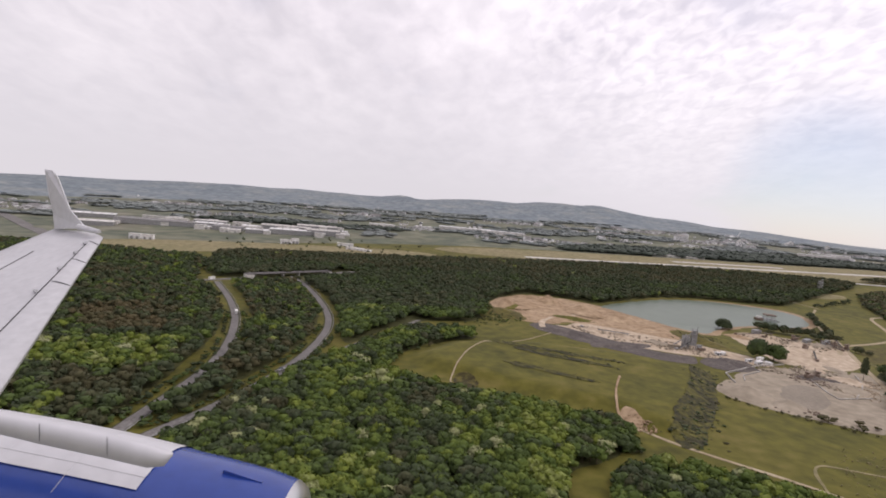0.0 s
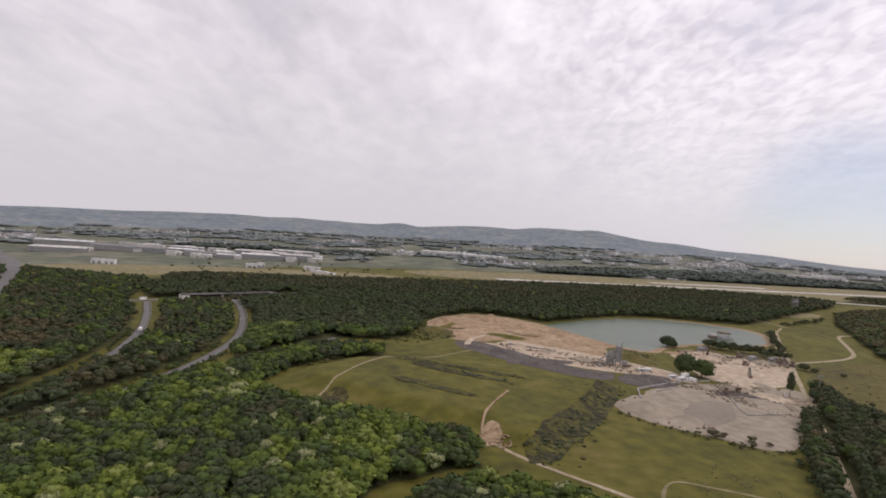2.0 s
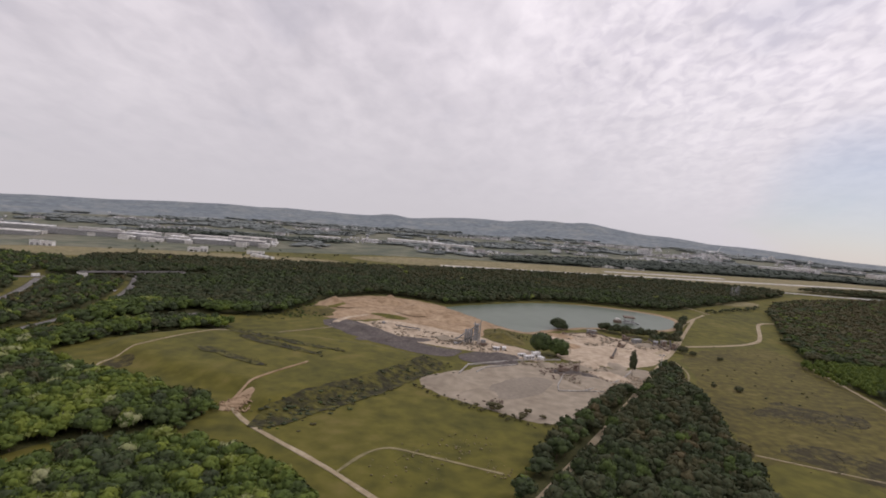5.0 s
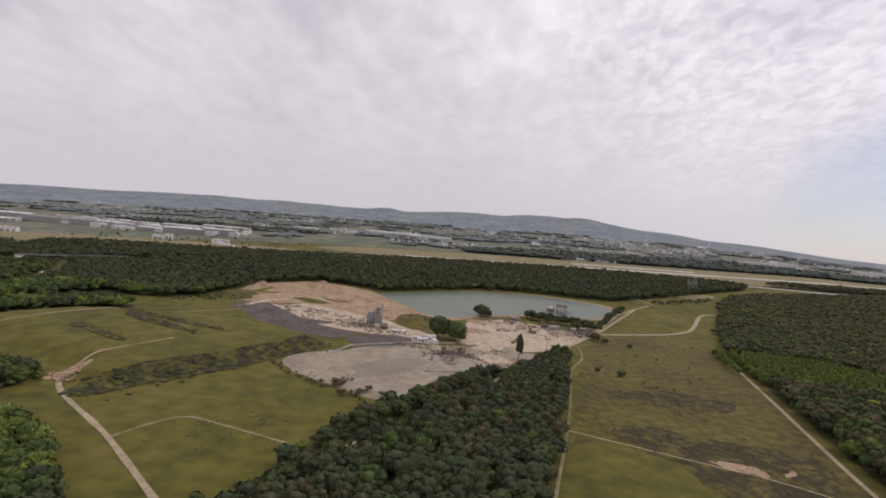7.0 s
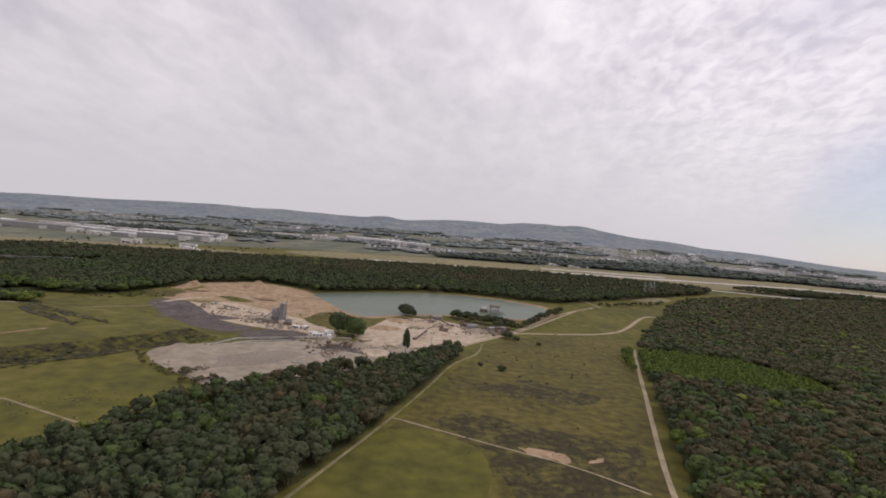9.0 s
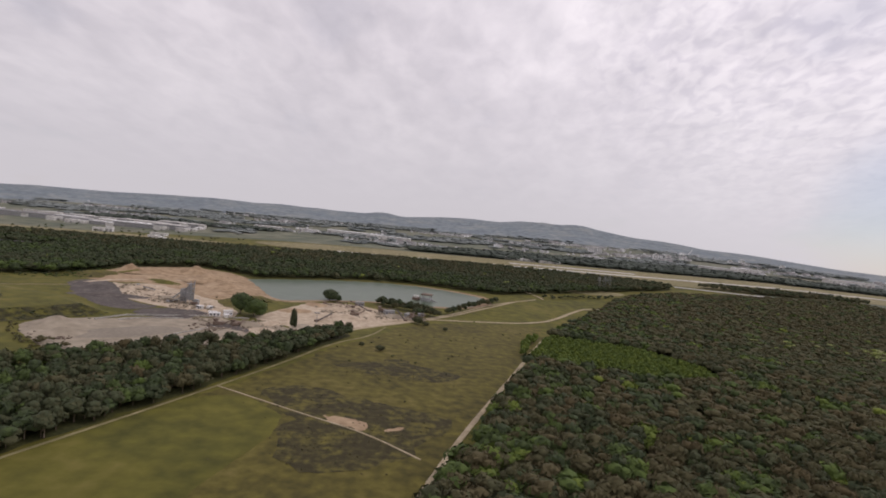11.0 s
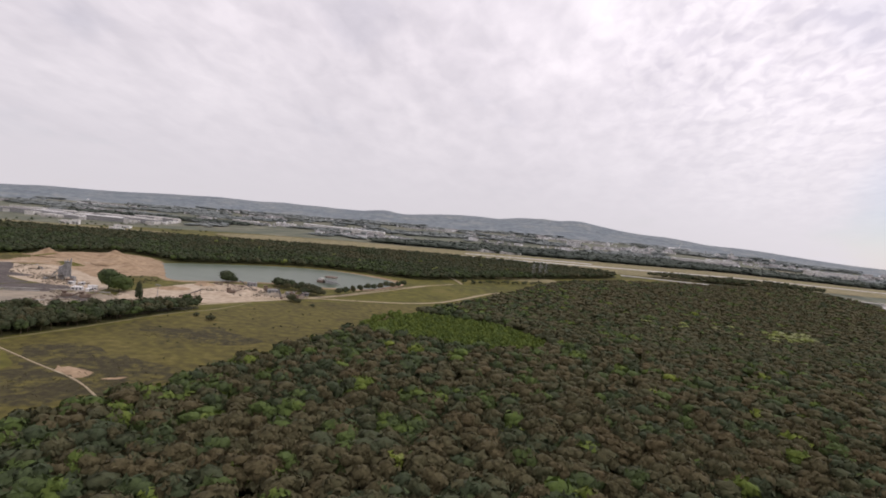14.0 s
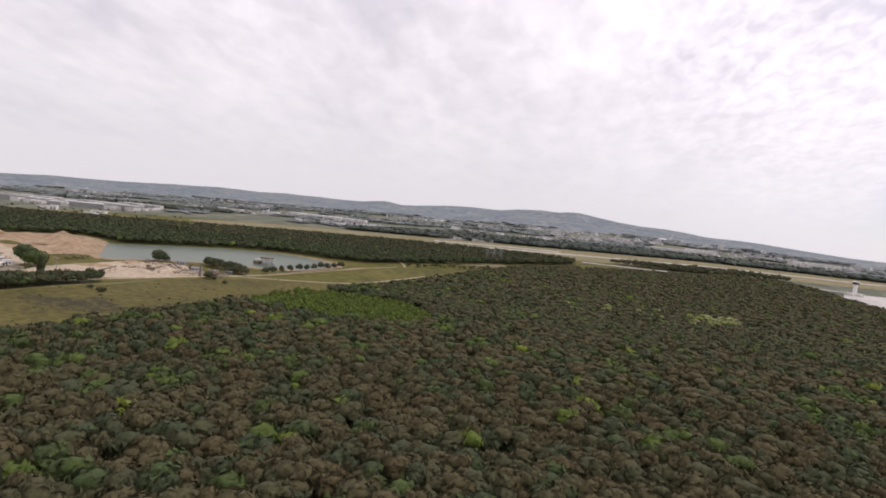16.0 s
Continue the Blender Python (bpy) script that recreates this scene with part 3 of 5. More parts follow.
lane("runway", [(330, 1325), (900, 1362), (1500, 1402), (2300, 1455)], 24.0, RUNWAY, 0.9, "long pale concrete airport runway", "runway")
lane("taxiway", [(1150, 1236), (1205, 1231), (1327, 1216), (1540, 1208), (1720, 1190)], 18.0, RUNWAY, 0.9, "pale concrete taxiway beside trees", "taxiway")
lane("taxiway", [(780, 1425), (1000, 1436), (1120, 1432)], 26.0, RUNWAY, 0.9, "pale concrete taxiway beside the runway", "taxiway")
cover("apron", [(1650, 1200), (1640, 1000), (1700, 900), (1950, 900), (2000, 1180)], CONCRETE, 0.6, "pale concrete airport apron", "apron", amp=2.0, step=40.0)


# ---------------------------------------------------------------- trees
rng = np.random.default_rng(5)
ICO = bmesh.new()
bmesh.ops.create_icosphere(ICO, subdivisions=1, radius=1.0)
ICO_V = np.array([v.co[:] for v in ICO.verts])
ICO_F = np.array([[v.index for v in f.verts] for f in ICO.faces])
ICO.free()


def crown(lumps, width, tall, base, sprays, cone=0.0, size=0.12):
    """An uneven crown: a few clumps inside, and many small leaf sprays over them with gaps between: points and triangles."""
    vs, fs, at = [], [], 0

    def rim(u):
        return width / 2 * (math.sqrt(max(0.03, 1 - (2 * u - 0.75) ** 2 / 1.7)) * (1 - cone) + cone * (1 - u))

    knobs = []
    for i in range(lumps):
        u, a = (i + 0.5) / lumps, i * 2.39996 + rng.uniform(-0.6, 0.6)
        reach = rim(u) * (0.55 if lumps > 1 else 0.0) * (0.3 if i == lumps - 1 else 1.0)
        z = base + tall * (0.28 + 0.56 * u)
        p = np.array((reach * math.cos(a), reach * math.sin(a), z))
        r = width * (0.31 if lumps > 3 else 0.36 if lumps > 1 else 0.5) * rng.uniform(0.8, 1.2) * (1 - 0.5 * cone)
        squash = 0.62 * tall / (width * 0.72) if lumps > 1 else 0.9 * tall / width
        vs.append(ICO_V * (r * rng.uniform(0.75, 1.2, (12, 1))) * (1, 1, squash) + p); fs.append(ICO_F + at); at += 12
        knobs.append((p, r, squash))
    for i in range(sprays):
        p, r, squash = knobs[int(rng.integers(len(knobs)))]
        q = rng.normal(0, 1, 3); q[2] = abs(q[2]) * 1.1 - 0.25; q /= np.linalg.norm(q)
        m = p + q * (r, r, r * squash) * rng.uniform(0.92, 1.22)
        s = width * size * rng.uniform(0.6, 1.4)
        u = np.cross(q + rng.normal(0, 0.45, 3), rng.normal(0, 1, 3)); u /= np.linalg.norm(u)
        w = np.cross(q + rng.normal(0, 0.3, 3), u); w /= np.linalg.norm(w) + 1e-6
        vs.append(np.array((m + u * s, m - 0.5 * u * s + 0.87 * w * s, m - 0.5 * u * s - 0.87 * w * s)))
        fs.append(np.array([[at, at + 1, at + 2]])); at += 3
    return np.concatenate(vs), np.concatenate(fs)


def bole(tall, r):
    v = np.array([(math.cos(a) * q, math.sin(a) * q, z) for z, q in ((0, r), (tall, r * 0.45)) for a in (0, 1.2566, 2.5133, 3.7699, 5.0265)])
    f = np.array([t for i in range(5) for t in ((i, (i + 1) % 5, 5 + (i + 1) % 5), (i, 5 + (i + 1) % 5, 5 + i))])
    return v, f


# unit trees, one metre wide and high, in three grades of detail
BROAD = {g: [crown(n, 1.0, 0.72, 0.26, l, 0.0, s) for _ in range(6)] for g, n, l, s in (("near", 6, 120, 0.105), ("mid", 3, 42, 0.15), ("far", 2, 12, 0.2))}
PINE = {g: [crown(n, 1.0, 0.62, 0.40, l, 0.08, s) for _ in range(6)] for g, n, l, s in (("near", 5, 170, 0.085), ("mid", 4, 40, 0.125), ("far", 2, 7, 0.2))}
BOLE = bole(0.72, 0.022)


def mesh_of(name, v, f, mat, tint=None):
    me = bpy.data.meshes.new(name)
    me.vertices.add(len(v)); me.loops.add(len(f) * 3); me.polygons.add(len(f))
    me.vertices.foreach_set("co", np.ascontiguousarray(np.asarray(v) * PLAN, dtype=np.float32).ravel())
    me.loops.foreach_set("vertex_index", np.ascontiguousarray(f, dtype=np.int32).ravel())
    me.polygons.foreach_set("loop_start", np.arange(0, len(f) * 3, 3, dtype=np.int32))
    me.polygons.foreach_set("use_smooth", np.ones(len(f), dtype=bool))
    me.update(calc_edges=True)
    if tint is not None:
        me.attributes.new("tint", "FLOAT", "POINT").data.foreach_set("value", np.ascontiguousarray(tint, dtype=np.float32))
    me.materials.append(mat)
    return me


def wood_stuff(name, trees, label, grade, boles=False, mat=LEAF):
    """Many trees as one mesh. Rows: x, y, width, height, tint, is-pine."""
    vs, fs, ts, at, bv, bf, bat = [], [], [], 0, [], [], 0
    for x, y, w, h, t, p in trees:
        v, f = (PINE if p else BROAD)[grade][int(rng.integers(len(BROAD[grade])))]
        a = rng.uniform(0, 6.283)
        ca, sa = math.cos(a) * w, math.sin(a) * w
        z = height(x, y)
        vs.append(np.stack((v[:, 0] * ca - v[:, 1] * sa + x, v[:, 0] * sa + v[:, 1] * ca + y, v[:, 2] * h + z), 1))
        fs.append(f + at); ts.append(np.full(len(v), t)); at += len(v)
        if boles:
            b, g = BOLE
            bv.append(b * h + (x, y, z)); bf.append(g + bat); bat += len(b)
    ob = new(name, mesh_of(name, np.concatenate(vs), np.concatenate(fs), mat, np.concatenate(ts)))
    tagged(ob, label, "forest", "", "stuff")
    if boles:
        tr = new("trunks", mesh_of("trunks", np.concatenate(bv), np.concatenate(bf), BARK))
        tr.parent = ob
        tagged(tr, kind="stuff")
    return ob


def scatter(poly, gap, keep=1.0, clear=1.0):
    """Uneven places in a wood, off the roads."""
    xs, ys = [p[0] for p in poly], [p[1] for p in poly]
    gx, gy = np.meshgrid(np.arange(min(xs), max(xs), gap), np.arange(min(ys), max(ys), gap * 0.9))
    pts = np.stack((gx.ravel(), gy.ravel()), 1)
    pts[:, 0] += np.repeat(np.arange(gx.shape[0]) % 2, gx.shape[1]) * gap / 2
    pts += rng.uniform(-0.85, 0.85, pts.shape) * gap
    ok = inside(pts, ragged(poly, 3.0)) & (rng.random(len(pts)) < keep)
    for line, d in ROADS:
        ok &= ~near_line(pts, line, d / 2 + 2.2 * clear)
    return pts[ok]


def patchy(x, y, size, seed):
    return noise.noise((x / size, y / size, seed))


def dress(pts, kind):
    """Size and colour of each tree, by the kind of wood."""
    rows = []
    for x, y in pts:
        n1, n2, r = patchy(x, y, 60, 1.0), patchy(x, y, 18, 5.0), rng.random()
        if kind == "mixed":       # bright spring wood of many species
            t = 0.58 + 0.26 * n1 + 0.24 * n2 + rng.normal(0, 0.09)
            t = 0.96 if r < 0.02 else t
            rows.append((x, y, rng.uniform(7.5, 12.0), rng.uniform(8.5, 11.5), t, 0))
        elif kind == "oak":       # dark green wood
            t = 0.37 + 0.09 * n1 + rng.normal(0, 0.08) - (0.25 if r < 0.07 else 0)
            rows.append((x, y, rng.uniform(8.0, 12.5), rng.uniform(9, 13.5), t, 0))
        elif kind == "pine":      # brown-green pines with green oaks among them
            n3 = patchy(x, y, 34, 8.0)
            leafy = rng.random() < 0.25 + 0.75 * max(0.0, n1 + 0.5 * n3 - 0.05) + 0.40 * max(0.0, 1.0 - (x - 640 - 0.30 * (y - 240)) / 190)
            t = 0.45 + 0.20 * n2 + rng.normal(0, 0.11) if leafy else (0.15 + 0.12 * n2 + rng.normal(0, 0.11) if y < 520 else 0.27 + 0.06 * n2 + rng.normal(0, 0.05))
            if x > 1030 and abs(y - 725) < 40 and r < 0.25 * max(0.0, n2 + 0.1) or abs(x - 1258) < 38 and abs(y - 738 - 0.3 * (x - 1258)) < 24 and r < 0.75:
                t = 0.93
            low = 1.0 - 0.40 * smoothstep((y - 450) / 450)
            # pines further off shift to a lighter, browner tint in place of haze
            rows.append((x, y, rng.uniform(10.5, 17) * (1.05 if leafy else 1.0), (rng.uniform(12, 16.5) if y < 560 else rng.uniform(13.6, 15.2)) * low, t if leafy else t - 0.10 * (1 - low) / 0.4, 0 if leafy else 1))
        elif kind == "young":
            rows.append((x, y, rng.uniform(4.0, 6.0), rng.uniform(7, 9.5), 0.66 + 0.05 * n2 + rng.normal(0, 0.03), 0))
        elif kind == "belt":      # dark belt behind the lake, lighter along the near rim
            rim = y < 640 + 0.18 * x and x < 150
            inner = smoothstep((y - 950 - 0.10 * x) / 60)
            t = (0.54 if rim else 0.41 - 0.09 * inner) + 0.12 * n1 + rng.normal(0, 0.05)
            if r < 0.004 or rim and r < 0.06:
                t = 0.82
            rows.append((x, y, rng.uniform(9.5, 15), rng.uniform(10.5, 13), t, 0))
    return np.array(rows)


def tree_of_its_own(i, pine, tint):
    """One tree with trunk, limbs and crown; made once, then copied."""
    root = thing("pine_tree" if pine else "tree", 0, 0, 0, "brown-green pine tree with a bare trunk in the forest" if pine else "green broad-leaved tree with an uneven crown in the wood", "tree", "forest trees")
    v, f = (PINE if pine else BROAD)["near"][i]
    ob = new("crown", mesh_of("crown", v * (8, 8, 14), f, LEAF, np.full(len(v), tint)))
    ob.parent = root
    bm = bmesh.new()
    tube(bm, (0, 0, -0.3), (0, 0, 10.5), 0.28, 0.10, 7)
    for k in range(4):
        a = k * 1.7 + i
        z = 6.2 + 0.9 * k
        tube(bm, (0, 0, z), (2.2 * math.cos(a), 2.2 * math.sin(a), z + 1.6), 0.09, 0.04, 5)
    part("trunk", bm, BARK, root)
    return root


own = []


def plant_own(rows, protos):
    for x, y, w, h, t, p in rows:
        pick = [q for q in protos if q[1] == bool(p)]
        src = min(pick, key=lambda q: abs(q[2] - t) + rng.uniform(0, 0.08))[0]
        ob = copy_thing(src, pose(x * PLAN, y * PLAN, height(x, y) * PLAN, 0, 0, rng.uniform(0, 360)) @ Matrix.Diagonal((w / 8, w / 8, h / 14, 1)))
        own.append(ob)


PROTOS = []
for i, (pine, tint) in enumerate(((True, 0.05), (True, 0.15), (True, 0.24), (False, 0.33), (False, 0.44), (False, 0.54), (False, 0.66), (False, 0.80))):
    PROTOS.append((tree_of_its_own(i % 5, pine, tint), pine, tint))

pine_wood = dress(scatter(F3, 8.9), "pine")
young_mask = inside(pine_wood[:, :2], YOUNG)
pine_wood = pine_wood[~young_mask]
oak_wood = dress(scatter(F2, 7.4), "oak")
mixed_wood = np.concatenate([dress(scatter(p, 6.4), "mixed") for p in (F1, F1B)])
ramp_wood = np.concatenate([dress(scatter(p, 8.4, 0.95, 0.2), "mixed") for p in (F5, F6)])
ramp_wood[:, 4] -= 0.15
ramp_wood[inside(ramp_wood[:, :2], [(-290, 372), (-262, 420), (-227, 436), (-184, 436), (-162, 380), (-193, 358), (-250, 356)]), 4] += 0.30
ramp_wood[inside(ramp_wood[:, :2], [(-310, 510), (-288, 565), (-225, 548), (-203, 468), (-251, 445)]), 4] -= 0.28
belt_wood = dress(scatter(F4, 8.6, 0.96), "belt")

# the trees along the near edge of each wood stand singly
edge = [pine_wood[(pine_wood[:, 1] < 262) & (pine_wood[:, 1] > 205) & (pine_wood[:, 0] < 860)],
        oak_wood[(oak_wood[:, 1] > 215) & (oak_wood[:, 1] < 285)], mixed_wood[(mixed_wood[:, 1] > 232) & (mixed_wood[:, 1] < 262)]]
edge = [e[:110] for e in edge]
taken = {(round(r[0], 3), round(r[1], 3)) for e in edge for r in e}
free = lambda rows: rows[[(round(r[0], 3), round(r[1], 3)) not in taken for r in rows]]
for e in edge:
    plant_own(e, PROTOS)
# the originals stand in the woods too
for (src, pine, tint), (x, y) in zip(PROTOS, ((676, 196), (690, 192), (705, 196), (452, 196), (440, 200), (60, 206), (40, 210), (20, 204))):
    src.matrix_world = pose(x * PLAN, y * PLAN, 0, 0, 0, 40)
pine_wood, oak_wood, mixed_wood = free(pine_wood), free(oak_wood), free(mixed_wood)
near, mid = pine_wood[:, 1] < 340, (pine_wood[:, 1] >= 340) & (pine_wood[:, 1] < 620)
wood_stuff("pine_forest", pine_wood[near], "brown-green pine forest with bright oaks among the pines", "near", True)
wood_stuff("pine_forest", pine_wood[mid], "brown-green pine forest with bright oaks among the pines", "mid")
wood_stuff("pine_forest", pine_wood[~near & ~mid], "dense dark pine forest stretching to the airfield", "far")
wood_stuff("young_wood", dress(scatter(YOUNG, 4.6), "young"), "bright green stand of young trees within the pines", "mid")
wood_stuff("oak_wood", oak_wood, "dense dark green broad-leaved wood", "near", True)
wood_stuff("mixed_wood", mixed_wood[mixed_wood[:, 1] < 350], "bright spring-green mixed woodland", "near", True)
wood_stuff("mixed_wood", mixed_wood[mixed_wood[:, 1] >= 350], "bright spring-green mixed woodland", "mid")
wood_stuff("roadside_wood", ramp_wood[ramp_wood[:, 1] < 520], "green woodland between the slip roads", "mid")
wood_stuff("roadside_wood", ramp_wood[ramp_wood[:, 1] >= 520], "green woodland between the slip roads", "far")
wood_stuff("tree_belt", belt_wood[belt_wood[:, 1] < 760], "dark green tree belt behind the quarry", "mid")
wood_stuff("tree_belt", belt_wood[belt_wood[:, 1] >= 760], "dark green tree belt behind the quarry lake", "far")
wood_stuff("tree_belt", dress(scatter(F7, 9.0), "belt"), "dark tree belt beside the taxiway", "far")


# ---------------------------------------------------------------- the quarry
def heap(name, x, y, rx, ry, tall, mat, label, turn=0.0, seed=0.0, category="heap"):
    """A tipped heap with gullies and an uneven foot."""
    bm = bmesh.new()
    rings, n = 9, 34
    z0 = height(x, y)
    top = bm.verts.new((0, 0, tall * (1 + 0.1 * noise.noise((seed, 1, 1)))))
    last = None
    for j in range(1, rings + 1):
        u = j / rings
        row = []
        for i in range(n):
            a = 2 * math.pi * i / n
            w = 1 + 0.22 * noise.noise((math.cos(a) * 1.6 + seed, math.sin(a) * 1.6, seed)) + 0.07 * noise.noise((math.cos(a) * 7, math.sin(a) * 7, seed + 3))
            px, py = rx * u * w * math.cos(a), ry * u * w * math.sin(a)
            pz = tall * (1 - u) ** 1.15 * (1 + 0.35 * noise.noise((px * 0.06 + seed, py * 0.06, 2.0))) + 0.35 * noise.noise((px * 0.3, py * 0.3, seed))
            row.append(bm.verts.new((px, py, -0.3 if j == rings else max(0.12, pz))))
        for i in range(n):
            if last is None:
                bm.faces.new((top, row[i], row[(i + 1) % n]))
            else:
                bm.faces.new((last[i], row[i], row[(i + 1) % n], last[(i + 1) % n]))
        last = row
    ob = part(name, bm, mat, smooth=True)
    ob.matrix_world = pose(x * PLAN, y * PLAN, z0 * PLAN, 0, 0, turn)
    return tagged(ob, label, category, "mounds of the quarry")


for i, (x, y, rx, ry, h) in enumerate(((166, 748, 24, 20, 15), (240, 790, 30, 22, 16), (205, 768, 52, 30, 9), (284, 756, 48, 34, 13), (322, 716, 38, 30, 9), (350, 668, 26, 26, 4), (225, 740, 40, 20, 3.5), (352, 632, 20, 24, 3), (190, 690, 30, 24, 4))):
    heap("sand_mound", x, y, rx, ry, h * 0.72, SAND, "orange-beige sand heap with rounded slopes", 30 * i, i * 3.1)
for i, (x, y, rx, ry, h, m, lab) in enumerate((
        (318, 416, 25, 22, 8.0, GRAVEL, "brown earth heap in the gravel pit"), (338, 392, 21, 15, 5.0, GRAVEL, "grey-brown gravel heap in the pit"),
        (448, 452, 26, 18, 4.5, GRAVEL, "grey-brown gravel heap in the pit"),
        (470, 478, 20, 15, 4.5, PALE, "pale crushed stone heap by the works"), (432, 480, 18, 11, 3.5, COAL, "dark rubble heap with steel scrap"),
        (448, 470, 14, 9, 3.0, COAL, "dark rubble heap with steel scrap"), (376, 516, 26, 13, 3.6, COAL, "dark asphalt rubble heap"),
        (215, 606, 40, 20, 3.6, COAL, "dark asphalt rubble heap"), (262, 560, 44, 16, 3.2, COAL, "dark asphalt rubble heap"),
        (256, 632, 24, 14, 4.0, PALE, "pale grey crushed stone heap"), (285, 606, 26, 12, 3.6, PALE, "pale grey crushed stone heap"),
        (318, 585, 22, 10, 3.0, GRAVEL, "grey crushed stone heap"), (446, 496, 18, 12, 5.0, GRAVEL, "grey-brown gravel heap in the pit"), (462, 514, 15, 11, 4.5, PALE, "pale crushed stone heap by the works"), (418, 500, 14, 10, 3.5, GRAVEL, "grey-brown gravel heap in the pit"),
        (520, 600, 30, 20, 3.0, PALE, "low pale sand-stone heap"),
        (500, 640, 24, 18, 4.5, PALE, "pale crushed stone heap by the works"), (540, 628, 26, 16, 5.0, PALE, "pale crushed stone heap by the works"),
        (470, 655, 20, 14, 3.6, SAND, "beige sand heap by the works"), (575, 640, 18, 13, 4.0, GRAVEL, "grey-brown gravel heap by the works"),
        (462, 600, 22, 16, 2.6, SAND, "low beige sand heap on stone ground"), (492, 520, 16, 10, 2.6, GRAVEL, "grey-brown gravel heap by the works"))):
    heap("gravel_mound", x, y, rx, ry, h, m, lab, 47 * i, 9 + i * 2.3)


heap("grass_mound", 152, 694, 30, 40, 5.0, ROUGH, "olive grassed knoll beside the sand pit", 10, 4.4)
heap("grass_mound", 178, 742, 24, 22, 4.0, GRASS, "olive grassed knoll beside the sand pit", 60, 6.1)
heap("grass_mound", 390, 618, 24, 40, 4.5, ROUGH, "dry yellow-brown grass bank beside the lake", 15, 3.3)
heap("grass_mound", 248, 692, 34, 13, 3.4, GRASS, "green grassed hump on the sand", -20, 2.7)


def rubble(name, spots, count, mat, label, size=1.2):
    vs, fs, at = [], [], 0
    for _ in range(count):
        x, y, r = spots[int(rng.integers(len(spots)))]
        a, d = rng.uniform(0, 6.283), r * math.sqrt(rng.random())
        s = size * rng.uniform(0.4, 1.5)
        px, py = x + d * math.cos(a), y + d * math.sin(a)
        v = ICO_V * s * rng.uniform(0.5, 1.3, (12, 1)) * (1.2, 1.0, 0.6)
        vs.append(v + (px, py, height(px, py) + 0.35 * s + 0.3)); fs.append(ICO_F + at); at += 12
    return tagged(new(name, mesh_of(name, np.concatenate(vs), np.concatenate(fs), mat)), label, "rubble", "", "stuff")


rubble("rubble", [(432, 480, 22), (448, 468, 18), (420, 470, 20)], 170, RUST, "rusty brown scrap and rubble in the pit", 0.9)
rubble("rubble", [(470, 452, 26), (490, 470, 16), (450, 440, 22)], 260, PALE, "pale stone blocks scattered in the pit", 0.9)
rubble("rubble", [(290, 596, 30), (250, 630, 22), (325, 575, 24), (360, 555, 24)], 360, GRAVEL, "grey stone rubble in the yard", 1.2)
rubble("rubble", [(500, 640, 34), (540, 630, 30), (575, 645, 26), (600, 640, 16)], 360, GRAVEL, "broken stone and scrap by the works", 1.3)
rubble("rubble", [(430, 490, 24), (455, 508, 22), (405, 505, 16), (440, 462, 20)], 320, GRAVEL, "grey rubble and broken stone between the pit heaps", 1.2)
rubble("rubble", [(328, 383, 8), (341, 384, 7), (350, 380, 6)], 60, RUST, "rusty brown debris at the foot of the gravel slope", 0.8)
rubble("rubble", [(172, 336, 9), (178, 326, 8)], 120, SAND, "clods of bare sandy soil on the bank", 0.8)
rubble("rubble", [(288, 262, 22), (300, 285, 18), (322, 300, 16), (340, 270, 12)], 130, DRY, "dry tufts and small stones in the meadow", 0.5)


def wall_run(line, tall, thick, label):
    """A wall of big concrete blocks along a line."""
    root = thing("block_wall", line[0][0], line[0][1], height(*line[0]), label, "wall", "block walls")
    ox, oy = line[0]
    for (ax, ay), (bx, by) in zip(line, line[1:]):
        d = math.hypot(bx - ax, by - ay)
        n = max(1, int(d / 5.0))
        a = math.atan2(by - ay, bx - ax)
        for i in range(n):
            u = (i + 0.5) / n
            bm = box(bmesh.new(), -d / n / 2 + 0.06, -thick / 2, -0.4, d / n / 2 - 0.06, thick / 2, tall * rng.uniform(0.94, 1.04), 0.08)
            ob = part("concrete_block", bm, BLOCKS, root)
            ob.matrix_basis = pose((ax + (bx - ax) * u - ox) * PLAN, (ay + (by - ay) * u - oy) * PLAN, 0, 0, 0, math.degrees(a))
    return root


wall_run([(326, 447), (336, 477), (372, 499), (397, 513), (436, 526)], 1.5, 1.0, "pale concrete block wall round the gravel pit")
wall_run([(342, 456), (352, 473), (384, 492)], 1.2, 0.9, "pale concrete block wall inside the gravel pit")
wall_run([(427, 478), (410, 434), (407, 419), (448, 427)], 1.0, 1.0, "low pale concrete kerb wall across the gravel pit")
wall_run([(431, 426), (456, 446), (482, 474), (500, 502)], 1.0, 1.0, "low pale concrete kerb wall along the pit")
cover("grit_slope", [(347, 417), (380, 452), (410, 456), (402, 420), (368, 386), (341, 390)], GRIT, 0.22, "smooth grey grit in the middle of the gravel pit", "gravel", amp=3.0)


